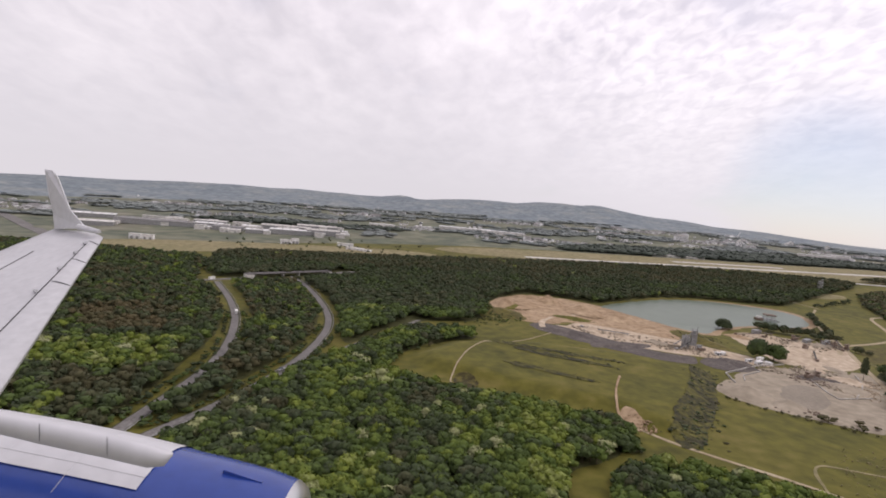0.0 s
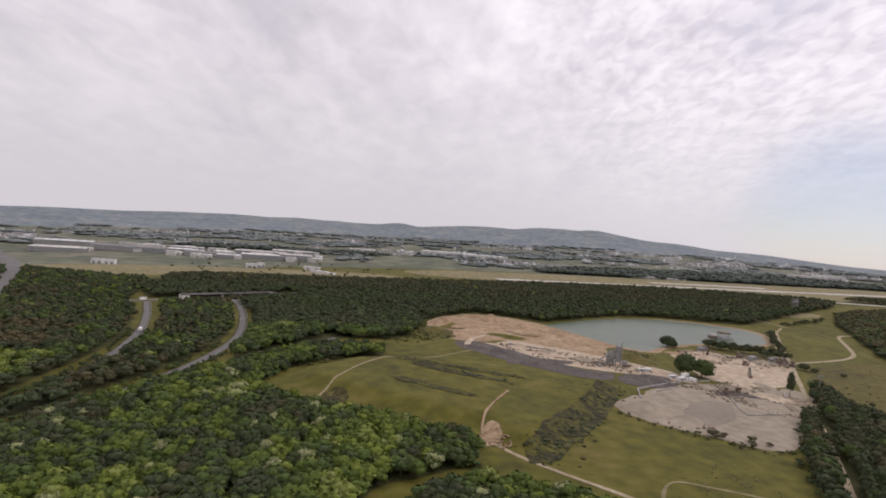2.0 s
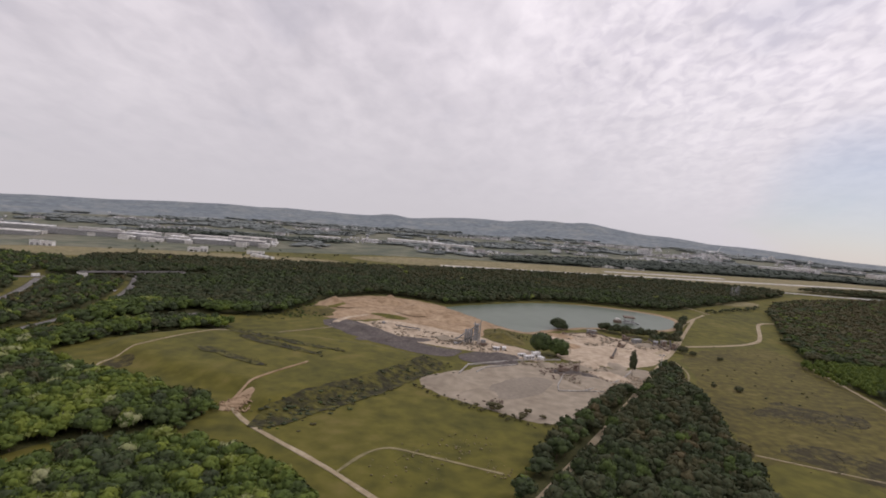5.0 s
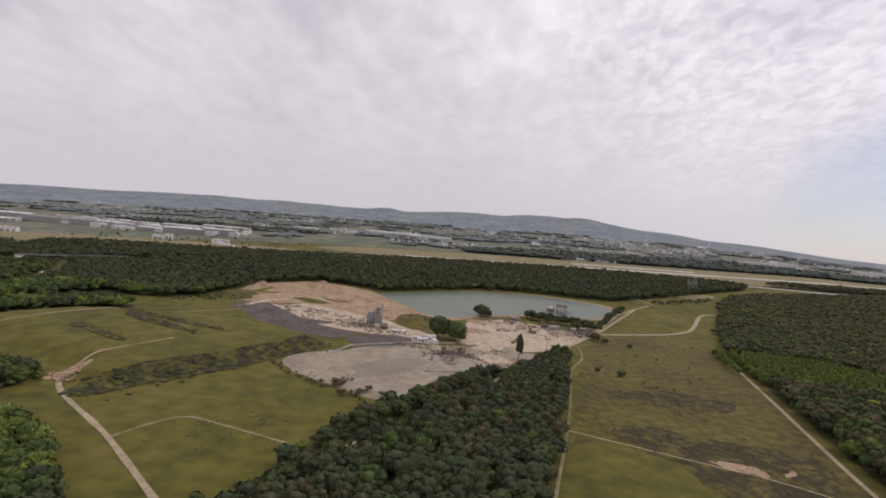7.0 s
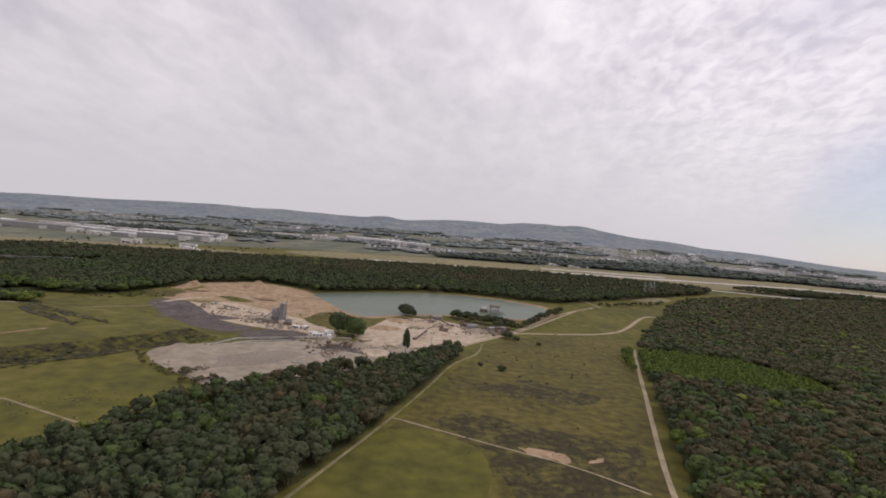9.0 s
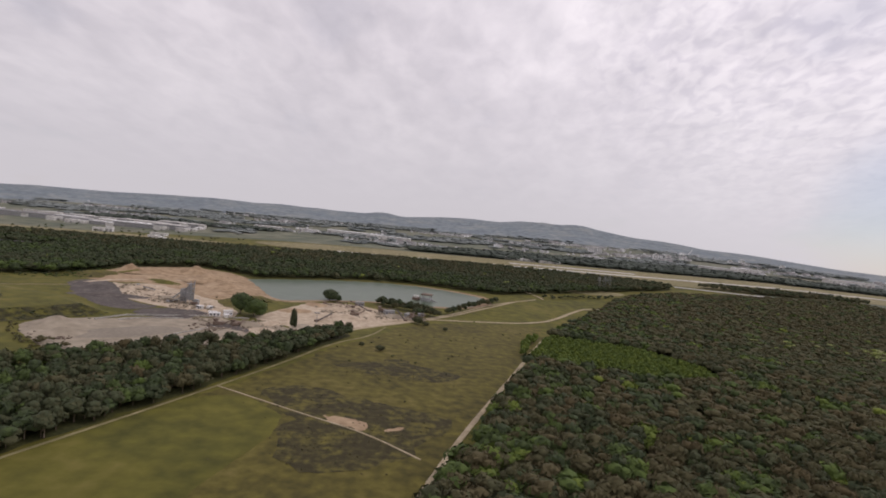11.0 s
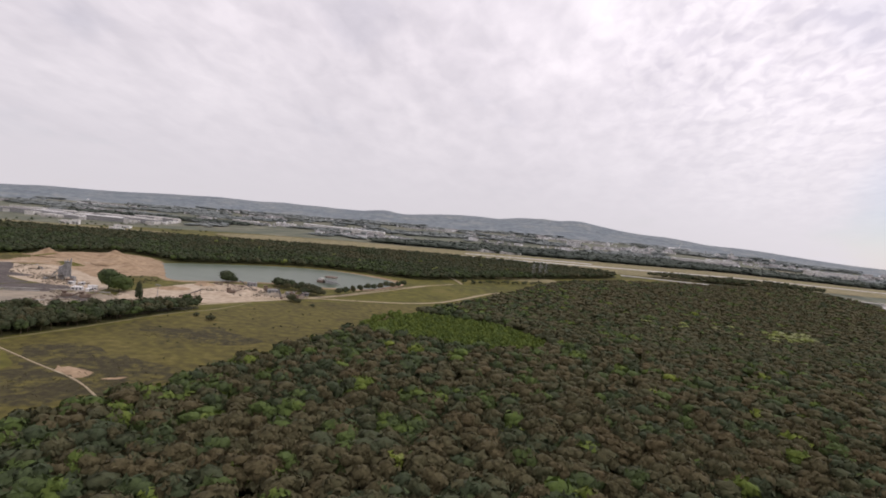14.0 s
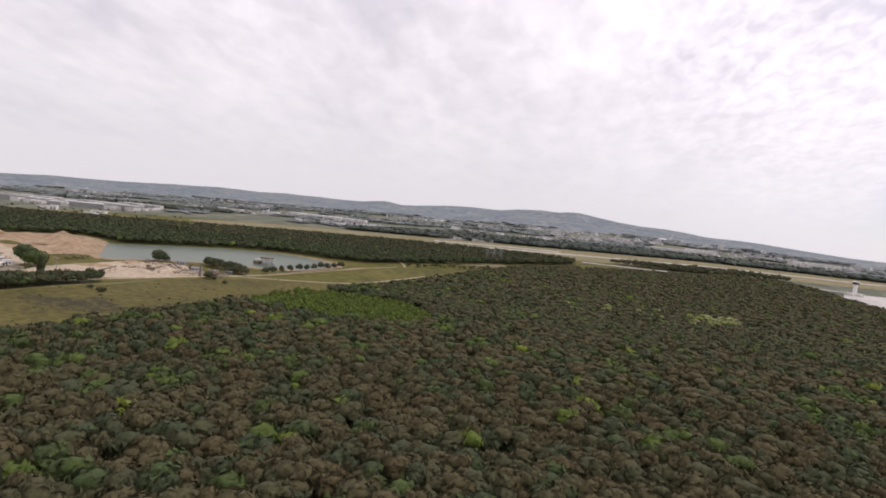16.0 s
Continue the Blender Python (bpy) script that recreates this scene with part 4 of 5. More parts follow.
def asphalt_plant(x, y):
    root = thing("asphalt_plant", x, y, 0, "grey steel asphalt mixing plant with silos and tower", "plant", turn=-12)
    for i in range(3):
        bm = bmesh.new()
        cx = -10 + 4.9 * i
        tube(bm, (cx, 0, 4.2), (cx, 0, 16.5 + (i % 2)), 2.3, 2.3, 16)
        tube(bm, (cx, 0, 16.5 + (i % 2)), (cx, 0, 18.0 + (i % 2)), 2.3, 0.5, 16)
        tube(bm, (cx, 0, 1.8), (cx, 0, 4.2), 0.7, 2.3, 16)
        silo = part("silo", bm, STEEL, root, "grey cylindrical steel silo", True)
        legs = bmesh.new()
        for a in range(4):
            q = math.pi / 4 + a * math.pi / 2
            tube(legs, (cx + 1.9 * math.cos(q), 1.9 * math.sin(q), -0.3), (cx + 1.9 * math.cos(q), 1.9 * math.sin(q), 4.6), 0.22, n=6)
        part("legs", legs, STEEL, silo)
    body = bmesh.new()
    for k, (w, z0, z1) in enumerate(((7.5, 6, 13.5), (6.6, 14, 20), (5.4, 20.5, 25))):
        box(body, 8 - w / 2, -w / 2, z0, 8 + w / 2, w / 2, z1, 0.25)
    tower = part("mixing_tower", body, STEEL, root)
    for sx in (-1, 1):
        for sy in (-1, 1):
            part("column", tube(bmesh.new(), (8 + 4 * sx, 4 * sy, -0.3), (8 + 3.2 * sx, 3.2 * sy, 28), 0.35, n=6), STEEL, tower)
    for z in (6, 13.8, 20.2, 25.2):
        pl = box(bmesh.new(), 3.2, -4.8, z - 0.3, 12.8, 4.8, z)
        part("platform", pl, STEEL, tower)
    part("stack", tube(bmesh.new(), (14.5, 2, -0.3), (14.5, 2, 30), 0.9, 0.8, 12), STEEL, root, "tall thin grey exhaust stack")
    bm = bmesh.new()
    tube(bm, (-34, -3, 0.3), (6, -1, 22), 0.9, n=6)
    part("skip_hoist", bm, STEEL, root)
    for k in range(5):
        part("bin", box(bmesh.new(), -38 + k * 5, -9, -0.2, -33.8 + k * 5, -4, 4.6, 0.3), GRAVEL, root)
    part("dryer_drum", tube(bmesh.new(), (16, -6, 2.6), (30, -6, 3.4), 1.7, n=14), RUST, root)
    part("filter_house", box(bmesh.new(), 17, 0, -0.3, 26, 5, 7, 0.3), STEEL, root)
    root.scale = (0.62, 0.62, 0.92)
    return root


asphalt_plant(346, 566)


def container(x, y, turn, long=12.0, wide=5.0, tall=4.6, mat=None, label="white site container beside the works"):
    root = thing("site_container", x, y, height(x, y), label, "container", "site containers", turn)
    part("body", box(bmesh.new(), -long / 2, -wide / 2, -0.2, long / 2, wide / 2, tall, 0.15), mat or WHITE, root)
    part("roof", box(bmesh.new(), -long / 2 - 0.25, -wide / 2 - 0.25, tall + 0.01, long / 2 + 0.25, wide / 2 + 0.25, tall + 0.4, 0.1), mat or WHITE, root)
    part("door", box(bmesh.new(), -1.0, -wide / 2 - 0.12, 0, 0.6, -wide / 2 - 0.01, 3.2), GLASSY, root)
    for s in (-0.32, 0.3):
        part("window", box(bmesh.new(), long * s - 1, -wide / 2 - 0.1, 1.5, long * s + 1, -wide / 2 - 0.01, 3.0), GLASSY, root)
    return root


for args in ((402, 520, 24, 11, 4, 3.6), (411, 531, 30, 9, 4, 5.2), (414, 521, 110, 7, 4, 3.2), (396, 528, 15, 8, 3.6, 3.0), (372, 548, -10, 7, 4, 3.2), (381, 552, 80, 6, 4, 3.0)):
    container(*args)
for args in ((566, 652, 30, 14, 6, 5.0), (590, 650, 60, 10, 5, 4.5), (520, 690, 10, 12, 6, 5.0), (606, 662, 20, 8, 4, 4.0)):
    container(*args, mat=STEEL, label="grey site shed among the stone works")


def conveyor(x, y, turn, long, tall, mat=RUST, label="rusty belt conveyor on trestles in the quarry"):
    root = thing("belt_conveyor", x, y, height(x, y), label, "conveyor", "belt conveyors", turn)
    bm = bmesh.new()
    for s in (-0.8, 0.8):
        tube(bm, (0, s, 0.6), (long, s, tall), 0.35, n=5)
    part("truss", bm, mat, root)
    bm = bmesh.new()
    q = [bm.verts.new(p) for p in ((0, -0.75, 0.95), (long, -0.75, tall + 0.35), (long, 0.75, tall + 0.35), (0, 0.75, 0.95))]
    bm.faces.new(q)
    bmesh.ops.extrude_face_region(bm, geom=bm.faces[:])
    for v in bm.verts[:4]:
        v.co.z += 0.25
    part("belt", bm, SEAM, root)
    for u in (0.35, 0.7, 0.97):
        bm = bmesh.new()
        for s in (-1, 1):
            tube(bm, (long * u, s * 1.7, -0.3), (long * u, s * 0.7, 0.6 + (tall - 0.6) * u), 0.22, n=5)
        part("trestle", bm, mat, root)
    part("hopper", box(bmesh.new(), -3, -1.8, -0.2, 0.8, 1.8, 2.6, 0.4), mat, root)
    return root


conveyor(478, 672, -35, 42, 10)
conveyor(515, 668, -120, 30, 9)
conveyor(540, 655, 150, 34, 8)
conveyor(590, 620, 120, 26, 8)
conveyor(602, 632, 70, 22, 7)
conveyor(245, 640, -42, 60, 5, STEEL, "long grey belt conveyor beside the stone yard")
conveyor(330, 560, 15, 26, 12, STEEL, "grey belt conveyor rising to the plant")
conveyor(500, 555, 60, 22, 7)


def crusher(x, y, turn):
    root = thing("stone_crusher", x, y, height(x, y), "rusty red mobile stone crusher on tracks", "crusher", "stone crushers", turn)
    part("body", box(bmesh.new(), -5, -2, 1.6, 5, 2, 5.2, 0.5), RUST, root)
    part("hopper", tube(bmesh.new(), (-3, 0, 5.2), (-3, 0, 7.6), 1.6, 3.2, 4), RUST, root)
    for s in (-1, 1):
        part("track", box(bmesh.new(), -4.2, s * 1.9 - 0.6, -0.3, 4.2, s * 1.9 + 0.6, 1.5, 0.5), SEAM, root)
    part("boom", tube(bmesh.new(), (4, 0, 3), (12, 0, 7), 0.6, n=6), RUST, root)
    return root


for args in ((604, 628, 40), (596, 640, 80), (555, 660, 10), (530, 610, 30), (440, 484, 60), (426, 478, 15)):
    crusher(*args)


def dredger(x, y):
    root = thing("suction_dredger", x, y, 0.28, "grey floating dredger with gantry on the lake", "dredger", turn=-10)
    for s in (-1, 1):
        part("pontoon", box(bmesh.new(), -15, s * 5.5 - 2.2, -0.6, 15, s * 5.5 + 2.2, 1.4, 0.4), RUST, root)
    part("deck", box(bmesh.new(), -14, -7.5, 1.41, 14, 7.5, 1.9), STEEL, root)
    part("deckhouse", box(bmesh.new(), -11, -4, 1.91, -2, 4, 8.5, 0.3), RUST, root)
    part("wheelhouse", box(bmesh.new(), -9, -3, 8.51, -4, 3, 11.5, 0.3), PLASTER, root)
    for sx in (2, 12):
        for sy in (-5, 5):
            part("gantry_post", tube(bmesh.new(), (sx, sy, 1.9), (sx, sy * 0.8, 14), 0.4, n=6), STEEL, root)
    part("gantry_roof", box(bmesh.new(), 0.5, -5.5, 14.01, 13.5, 5.5, 16.5, 0.3), RUST, root)
    part("platform", box(bmesh.new(), 0, -6, 8.0, 14, 6, 8.5), STEEL, root)
    part("ladder_boom", tube(bmesh.new(), (10, 0, 9), (27, 0, 1.2), 0.8, n=6), STEEL, root)
    part("pipe", tube(bmesh.new(), (-14, 0, 1.2), (-40, -16, 0.4), 0.5, n=8), RUST, root)
    root.scale = (1.2, 1.2, 0.9)
    return root


dredger(596, 780)


def mast(x, y, tall, label):
    root = thing("lamp_mast", x, y, height(x, y), label, "mast", "masts")
    part("pole", tube(bmesh.new(), (0, 0, -0.3), (0, 0, tall), 0.35, 0.22, 8), STEEL, root)
    for s in (-1, 1):
        part("lamp_head", box(bmesh.new(), s * 1.8 - 0.8, -0.5, tall - 1.6, s * 1.8 + 0.8, 0.5, tall - 0.4, 0.1), STEEL, root)
    part("crossbar", tube(bmesh.new(), (-2.6, 0, tall - 0.9), (2.6, 0, tall - 0.9), 0.16, n=6), STEEL, root)
    return root


mast(519, 480, 25, "thin grey lamp mast beside the wood")


def big_tree(x, y, wide, tall, tint, label, slim=False):
    root = thing("poplar_tree" if slim else "tree", x, y, height(x, y), label, "tree")
    v, f = crown(12, 1.0, 0.86, 0.1, 420, 0.55 if slim else 0.0, 0.075)
    ob = new("crown", mesh_of("crown", v * (wide, wide, tall), f, LEAF, np.full(len(v), tint)))
    ob.parent = root
    part("trunk", tube(bmesh.new(), (0, 0, -0.4), (0, 0, tall * 0.6), wide * 0.035 + 0.1, 0.08, 7), BARK, root)
    return root


big_tree(495, 487, 8.0, 25, 0.36, "slim dark green poplar beside the gravel pit", True)
big_tree(418, 546, 19, 23, 0.47, "round dark green tree beside the white containers")
big_tree(435, 541, 22, 19, 0.52, "round green tree beside the white containers")
big_tree(476, 702, 19, 15, 0.40, "dark green tree on the lake shore")
big_tree(487, 704, 10, 8, 0.42, "dark green tree on the lake shore")
for x, y, w, h in ((606, 612, 11, 9), (616, 606, 8, 5), (585, 462, 8, 5), (566, 470, 5, 4), (640, 590, 6, 4)):
    big_tree(x, y, w, h, 0.30, "dark round bush standing in the meadow")

SHORE_TREES = [(540 + 3.0 * i + rng.uniform(-3, 3), 717 - 1.5 * i + rng.uniform(-7, 7)) for i in range(28)] + [(596 + 8 * i + rng.uniform(-3, 3), 676 + rng.uniform(-9, 9)) for i in range(5)]
SHORE_TREES += [(640 + 7 * i, 700 + 12 * i + rng.uniform(-5, 5)) for i in range(11)]
wood_stuff("shore_trees", [(x, y, rng.uniform(8, 13), rng.uniform(8, 13), 0.34 + rng.normal(0, 0.06), 0) for x, y in SHORE_TREES], "dark green trees along the lake shore", "near")


# ---------------------------------------------------------------- shrubs and tufts
def shrubs(name, line, spread, count, size, tint, label, grade="far", broad=1.0):
    rows = []
    total = len(line) - 1
    for _ in range(count):
        i = int(rng.integers(total)); u = rng.random()
        x = line[i][0] + (line[i + 1][0] - line[i][0]) * u + rng.normal(0, spread)
        y = line[i][1] + (line[i + 1][1] - line[i][1]) * u + rng.normal(0, spread)
        s = size * rng.uniform(0.5, 1.5)
        rows.append((x, y, s * 1.5 * broad, s / broad, tint + rng.normal(0, 0.08), 0))
    return wood_stuff(name, rows, label, grade)


shrubs("bank_shrubs", [(198, 306), (222, 336), (250, 374), (280, 426), (306, 466)], 8.0, 190, 1.25, 0.34, "dark low scrub on the terrace bank", broad=1.7)
shrubs("bank_shrubs", [(112, 512), (165, 486), (222, 464)], 2.6, 110, 1.0, 0.30, "dark low scrub on an earth ridge", broad=1.6)
shrubs("bank_shrubs", [(122, 492), (168, 466), (205, 446)], 2.6, 80, 1.0, 0.30, "dark low scrub on an earth ridge", broad=1.6)
shrubs("bank_shrubs", [(110, 440), (150, 415), (170, 400)], 3.0, 90, 0.7, 0.25, "low green scrub on the terrace")
for line in (F1[6:16], F1B[:6], F2[:5]):
    shrubs("wood_edge_bushes", line, 3.0, 90, 3.2, 0.50, "green bushes along the edge of the wood")
shrubs("heath_tufts", [(530, 318), (590, 312), (640, 290), (600, 262), (575, 240)], 14, 240, 0.55, 0.12, "brown heather tufts in the meadow")
shrubs("heath_tufts", [(560, 386), (605, 402), (645, 388)], 12, 120, 0.55, 0.14, "brown heather tufts in the meadow")
shrubs("meadow_tufts", [(540, 440), (600, 520), (660, 440), (620, 360), (690, 580), (720, 650)], 30, 45, 1.4, 0.30, "scattered dark bushes in the meadow")
shrubs("pit_shrubs", [(286, 402), (316, 374), (344, 354), (372, 333), (398, 342)], 2.5, 60, 1.5, 0.22, "brown-green scrub along the pit edge")
for line in (RAMP_A[1:], RAMP_B[1:]):
    for off in (-8.5, 9.0):
        shrubs("verge_shrubs", [(x + off, y) for x, y in line[:7]], 1.6, 110, 2.6, 0.46, "green bushes on the verge of the slip road")
shrubs("pit_shrubs", [(338, 368), (362, 354), (384, 350)], 3, 12, 3.4, 0.20, "brown-green bushes at the rim of the gravel pit")
shrubs("pit_shrubs", [(100, 610), (125, 640), (150, 650), (130, 690), (120, 730)], 11, 130, 2.0, 0.45, "green scrub beside the sand pit")
shrubs("pit_shrubs", [(372, 620), (390, 640), (404, 610), (412, 640)], 8, 110, 1.4, 0.34, "yellow-green scrub on the lake bank")
for strip in ([(186, 300), (204, 298), (232, 332), (262, 374), (292, 424), (318, 472), (300, 480), (272, 432), (240, 386), (208, 346)], [(106, 515), (165, 490), (224, 468), (222, 458), (163, 480), (104, 505)],
              [(120, 496), (168, 470), (206, 450), (203, 442), (164, 461), (118, 486)], [(104, 446), (150, 420), (172, 404), (168, 396), (146, 410), (100, 436)]):
    cover("scrub_bank", strip, SCRUB, 0.42, "dark olive scrub on the grassed bank", "scrub", amp=4.5, cell=6.0)
cover("pit_grass", [(362, 612), (370, 655), (398, 664), (420, 640), (408, 590), (396, 566), (376, 585)], ROUGH, 0.30, "dry yellow-brown grass bank by the lake", "grass", amp=3.0)
cover("pit_grass", [(205, 690), (262, 668), (300, 690), (262, 706), (222, 712)], GRASS, 0.20, "patch of green grass on the sand", "grass", amp=4.0)
cover("pit_grass", [(128, 650), (150, 700), (142, 735), (118, 705), (112, 655)], GRASS, 0.20, "patch of green grass on the sand", "grass", amp=4.0)
lane("road", [(186, 610), (192, 650), (215, 690), (262, 722), (320, 700)], 7.0, PALE, 0.34, "pale haul road over the sand", verge=0.3)


# ---------------------------------------------------------------- slip roads, bridge, vehicles
def bridge():
    root = thing("road_bridge", -168, 843, height(-168, 843), "grey concrete road bridge over the slip road", "bridge", turn=42)
    part("deck", box(bmesh.new(), -75, -5.5, 5.2, 75, 5.5, 6.0, 0.1), ASPHALT, root)
    for s in (-1, 1):
        part("parapet", box(bmesh.new(), -75, s * 5.2 - 0.2, 6.01, 75, s * 5.2 + 0.2, 6.8), ASPHALT, root)
        part("pier", box(bmesh.new(), s * 14 - 0.8, -4, -0.6, s * 14 + 0.8, 4, 5.19, 0.2), CONCRETE, root)
        part("abutment", box(bmesh.new(), s * 70 - 6, -5.4, -4.0, s * 70 + 6, 5.4, 5.19), CONCRETE, root)
    return root


bridge()
lane("road", [(-420, 690), (-330, 722), (-275, 748), (-226, 792)], 9.0, ASPHALT, 0.8, "grey asphalt road leading to the bridge")
lane("road", [(-112, 893), (-75, 928), (40, 1010), (200, 1090)], 9.0, ASPHALT, 0.8, "grey asphalt road behind the bridge")
for line in (RAMP_A, RAMP_B):
    side = [(x + 5.4, y) for x, y in line]
    bm = bmesh.new()
    pts = rounded(side, closed=False, rounds=2)
    for (ax, ay), (bx, by) in zip(pts, pts[1:]):
        tube(bm, (ax, ay, height(ax, ay) + 1.1), (bx, by, height(bx, by) + 1.1), 0.3, n=4)
    for x, y in pts:
        tube(bm, (x, y, height(x, y) - 0.2), (x, y, height(x, y) + 1.1), 0.12, n=4)
    tagged(part("guard_rail", bm, STEEL), "grey steel guard rail along the slip road", "guard rail", "guard rails")


def car(name, x, y, turn, mat, label, long=7.2, tall=2.5):
    root = thing(name, x, y, height(x, y) + 0.36, label, "van" if tall > 3 else "car", "vehicles on the roads", turn)
    part("body", box(bmesh.new(), -long / 2, -1.5, 0.55, long / 2, 1.5, 1.6 if tall < 3 else tall, 0.25), mat, root)
    if tall < 3:
        part("cabin", box(bmesh.new(), -long * 0.3, -1.3, 1.61, long * 0.2, 1.3, tall, 0.3), GLASSY, root)
    else:
        part("windscreen", box(bmesh.new(), long / 2 + 0.01, -1.2, 1.8, long / 2 + 0.08, 1.2, 3.0), GLASSY, root)
    for sx in (-0.32, 0.32):
        for sy in (-1.4, 1.4):
            part("wheel", tube(bmesh.new(), (long * sx, sy - 0.2, 0.5), (long * sx, sy + 0.2, 0.5), 0.5, n=12), SEAM, root)
    return root


car("van", -171, 571, 108, WHITE, "white van on the slip road", 9.0, 4.0)
car("van", -262, 760, 60, WHITE, "white van near the road bridge", 10.0, 4.4)
car("car", -84, 396, 66, STEEL, "grey car on the slip road")
car("car", -116, 700, 110, WHITE, "white car on the slip road")


# ---------------------------------------------------------------- airfield edge and sheds
def shed(name, x, y, turn, long, deep, tall, label, wall=None, roof=None):
    root = thing(name, x, y, height(x, y), label, "warehouse", "sheds by the airfield", turn)
    part("wall", box(bmesh.new(), -long / 2, -deep / 2, -2, long / 2, deep / 2, tall), wall or TOWN, root)
    part("roof", box(bmesh.new(), -long / 2 - 0.6, -deep / 2 - 0.6, tall + 0.01, long / 2 + 0.6, deep / 2 + 0.6, tall + 1.0, 0.3), roof or PLASTER, root)
    n = max(2, int(long / 22))
    for i in range(n):
        cx = -long / 2 + (i + 0.5) * long / n
        part("gate", box(bmesh.new(), cx - 2.5, -deep / 2 - 0.3, 0, cx + 2.5, -deep / 2 - 0.02, tall * 0.55), STEEL, root)
        part("skylight", box(bmesh.new(), cx - 1.5, -deep * 0.35, tall + 1.02, cx + 1.5, deep * 0.35, tall + 1.5), STEEL, root)
    return root


for x, y, turn, l, d, h in [(a, b_, c_, d_, e_, f_) for a, b_, c_, d_, e_, f_ in ((-670, 1520, 8, 200, 70, 12), (-540, 1545, 8, 70, 50, 10), (-470, 1500, 10, 80, 50, 9), (-385, 1470, 10, 60, 40, 9), (-300, 1490, 12, 110, 46, 12), (-215, 1520, 12, 90, 60, 13),
                            (-330, 1580, 10, 140, 60, 12), (-250, 1640, 10, 120, 60, 12), (-560, 1620, 8, 90, 40, 9), (-800, 1420, 20, 120, 60, 11), (-900, 1600, 20, 140, 60, 11), (-420, 1560, 10, 60, 40, 8))]:
    shed("warehouse", x, y, turn, l, d, h, "long pale flat-roofed warehouse beside the airfield", STEEL, roof=(PLASTER, CONCRETE, WHITE, FAR_ROOF)[int(abs(x) / 10) % 4])
for _ in range(34):
    x, y = rng.uniform(-760, -140), rng.uniform(1440, 1660)
    shed("small_warehouse", x, y, rng.choice((8, 10, 98)), rng.uniform(24, 60), rng.uniform(16, 30), rng.uniform(6, 11), "pale low warehouse in the trading estate", PLASTER, roof=(PLASTER, CONCRETE, WHITE)[int(rng.integers(3))])
for x, y, turn, l, d, h in ((-270, 1290, 15, 26, 16, 9), (-250, 1300, 15, 16, 12, 12), (-130, 1316, 8, 40, 14, 6), (-100, 1250, -25, 44, 12, 5), (-75, 1232, -25, 30, 10, 4), (-575, 1195, 10, 22, 14, 10), (-545, 1190, 10, 22, 14, 10)):
    shed("airfield_building", x, y, turn, l, d, h, "small white building at the airfield edge", WHITE)
for x, y, turn, l, d, h in ((250, 1930, 5, 200, 50, 11), (380, 1890, 2, 160, 40, 10), (-60, 1880, 5, 90, 30, 9), (90, 1900, 5, 60, 30, 9), (820, 1540, 2, 90, 24, 6), (905, 1530, 2, 60, 20, 5),
                            (1760, 1110, 60, 110, 40, 12), (1830, 1010, 60, 90, 40, 10), (1500, 1760, 0, 120, 40, 14), (1600, 1790, 0, 80, 40, 18), (1980, 1850, -5, 140, 50, 14)):
    shed("hangar", x, y, turn, l, d, h, "pale airport hall beyond the runway", PLASTER, WHITE)


def block(name, x, y, turn, long, deep, tall, label):
    root = thing(name, x, y, height(x, y), label, "tower block", "high buildings", turn)
    part("wall", box(bmesh.new(), -long / 2, -deep / 2, -2, long / 2, deep / 2, tall), WHITE, root)
    floors = max(3, int(tall / 4))
    for i in range(floors):
        z = 1.6 + i * tall / floors
        part("window_band", box(bmesh.new(), -long / 2 + 0.8, -deep / 2 - 0.12, z, long / 2 - 0.8, -deep / 2 - 0.01, z + tall / floors * 0.3), GLASSY, root)
    part("roof", box(bmesh.new(), -long / 2 - 0.4, -deep / 2 - 0.4, tall + 0.01, long / 2 + 0.4, deep / 2 + 0.4, tall + 0.8), CONCRETE, root)
    part("plant_room", box(bmesh.new(), -long * 0.15, -deep * 0.3, tall + 0.81, long * 0.15, deep * 0.3, tall + 4), PLASTER, root)
    return root


block("office_block", 1172, 2095, -4, 52, 18, 24, "white slab office block in the distant town")
block("tower_block", 1386, 2030, 0, 17, 15, 24, "small white tower block beyond the airfield")
for x, y, l, h in ((1500, 2200, 30, 22), (1620, 2350, 40, 20), (1800, 2300, 26, 26), (1900, 2400, 30, 30), (2050, 2350, 24, 26), (760, 2350, 50, 16), (640, 2400, 40, 14), (950, 2450, 30, 18)):
    block("tower_block", x, y, rng.uniform(-20, 20), l * 0.75, 12, h * 0.6, "pale tower block in the distant town")


def control_tower(x, y, tall):
    root = thing("control_tower", x, y, height(x, y), "white airport control tower with glazed cab", "tower")
    part("shaft", tube(bmesh.new(), (0, 0, -1), (0, 0, tall - 6), 4.0, 3.4, 14), WHITE, root)
    part("cab", tube(bmesh.new(), (0, 0, tall - 6), (0, 0, tall - 1), 5.0, 6.6, 14), GLASSY, root)
    part("roof", tube(bmesh.new(), (0, 0, tall - 1), (0, 0, tall), 7.2, 6.6, 14), WHITE, root)
    part("base_building", box(bmesh.new(), -16, -8, -1, 14, 8, 6, 0.3), PLASTER, root)
    return root


control_tower(78, 1900, 24)
control_tower(1690, 1165, 30)


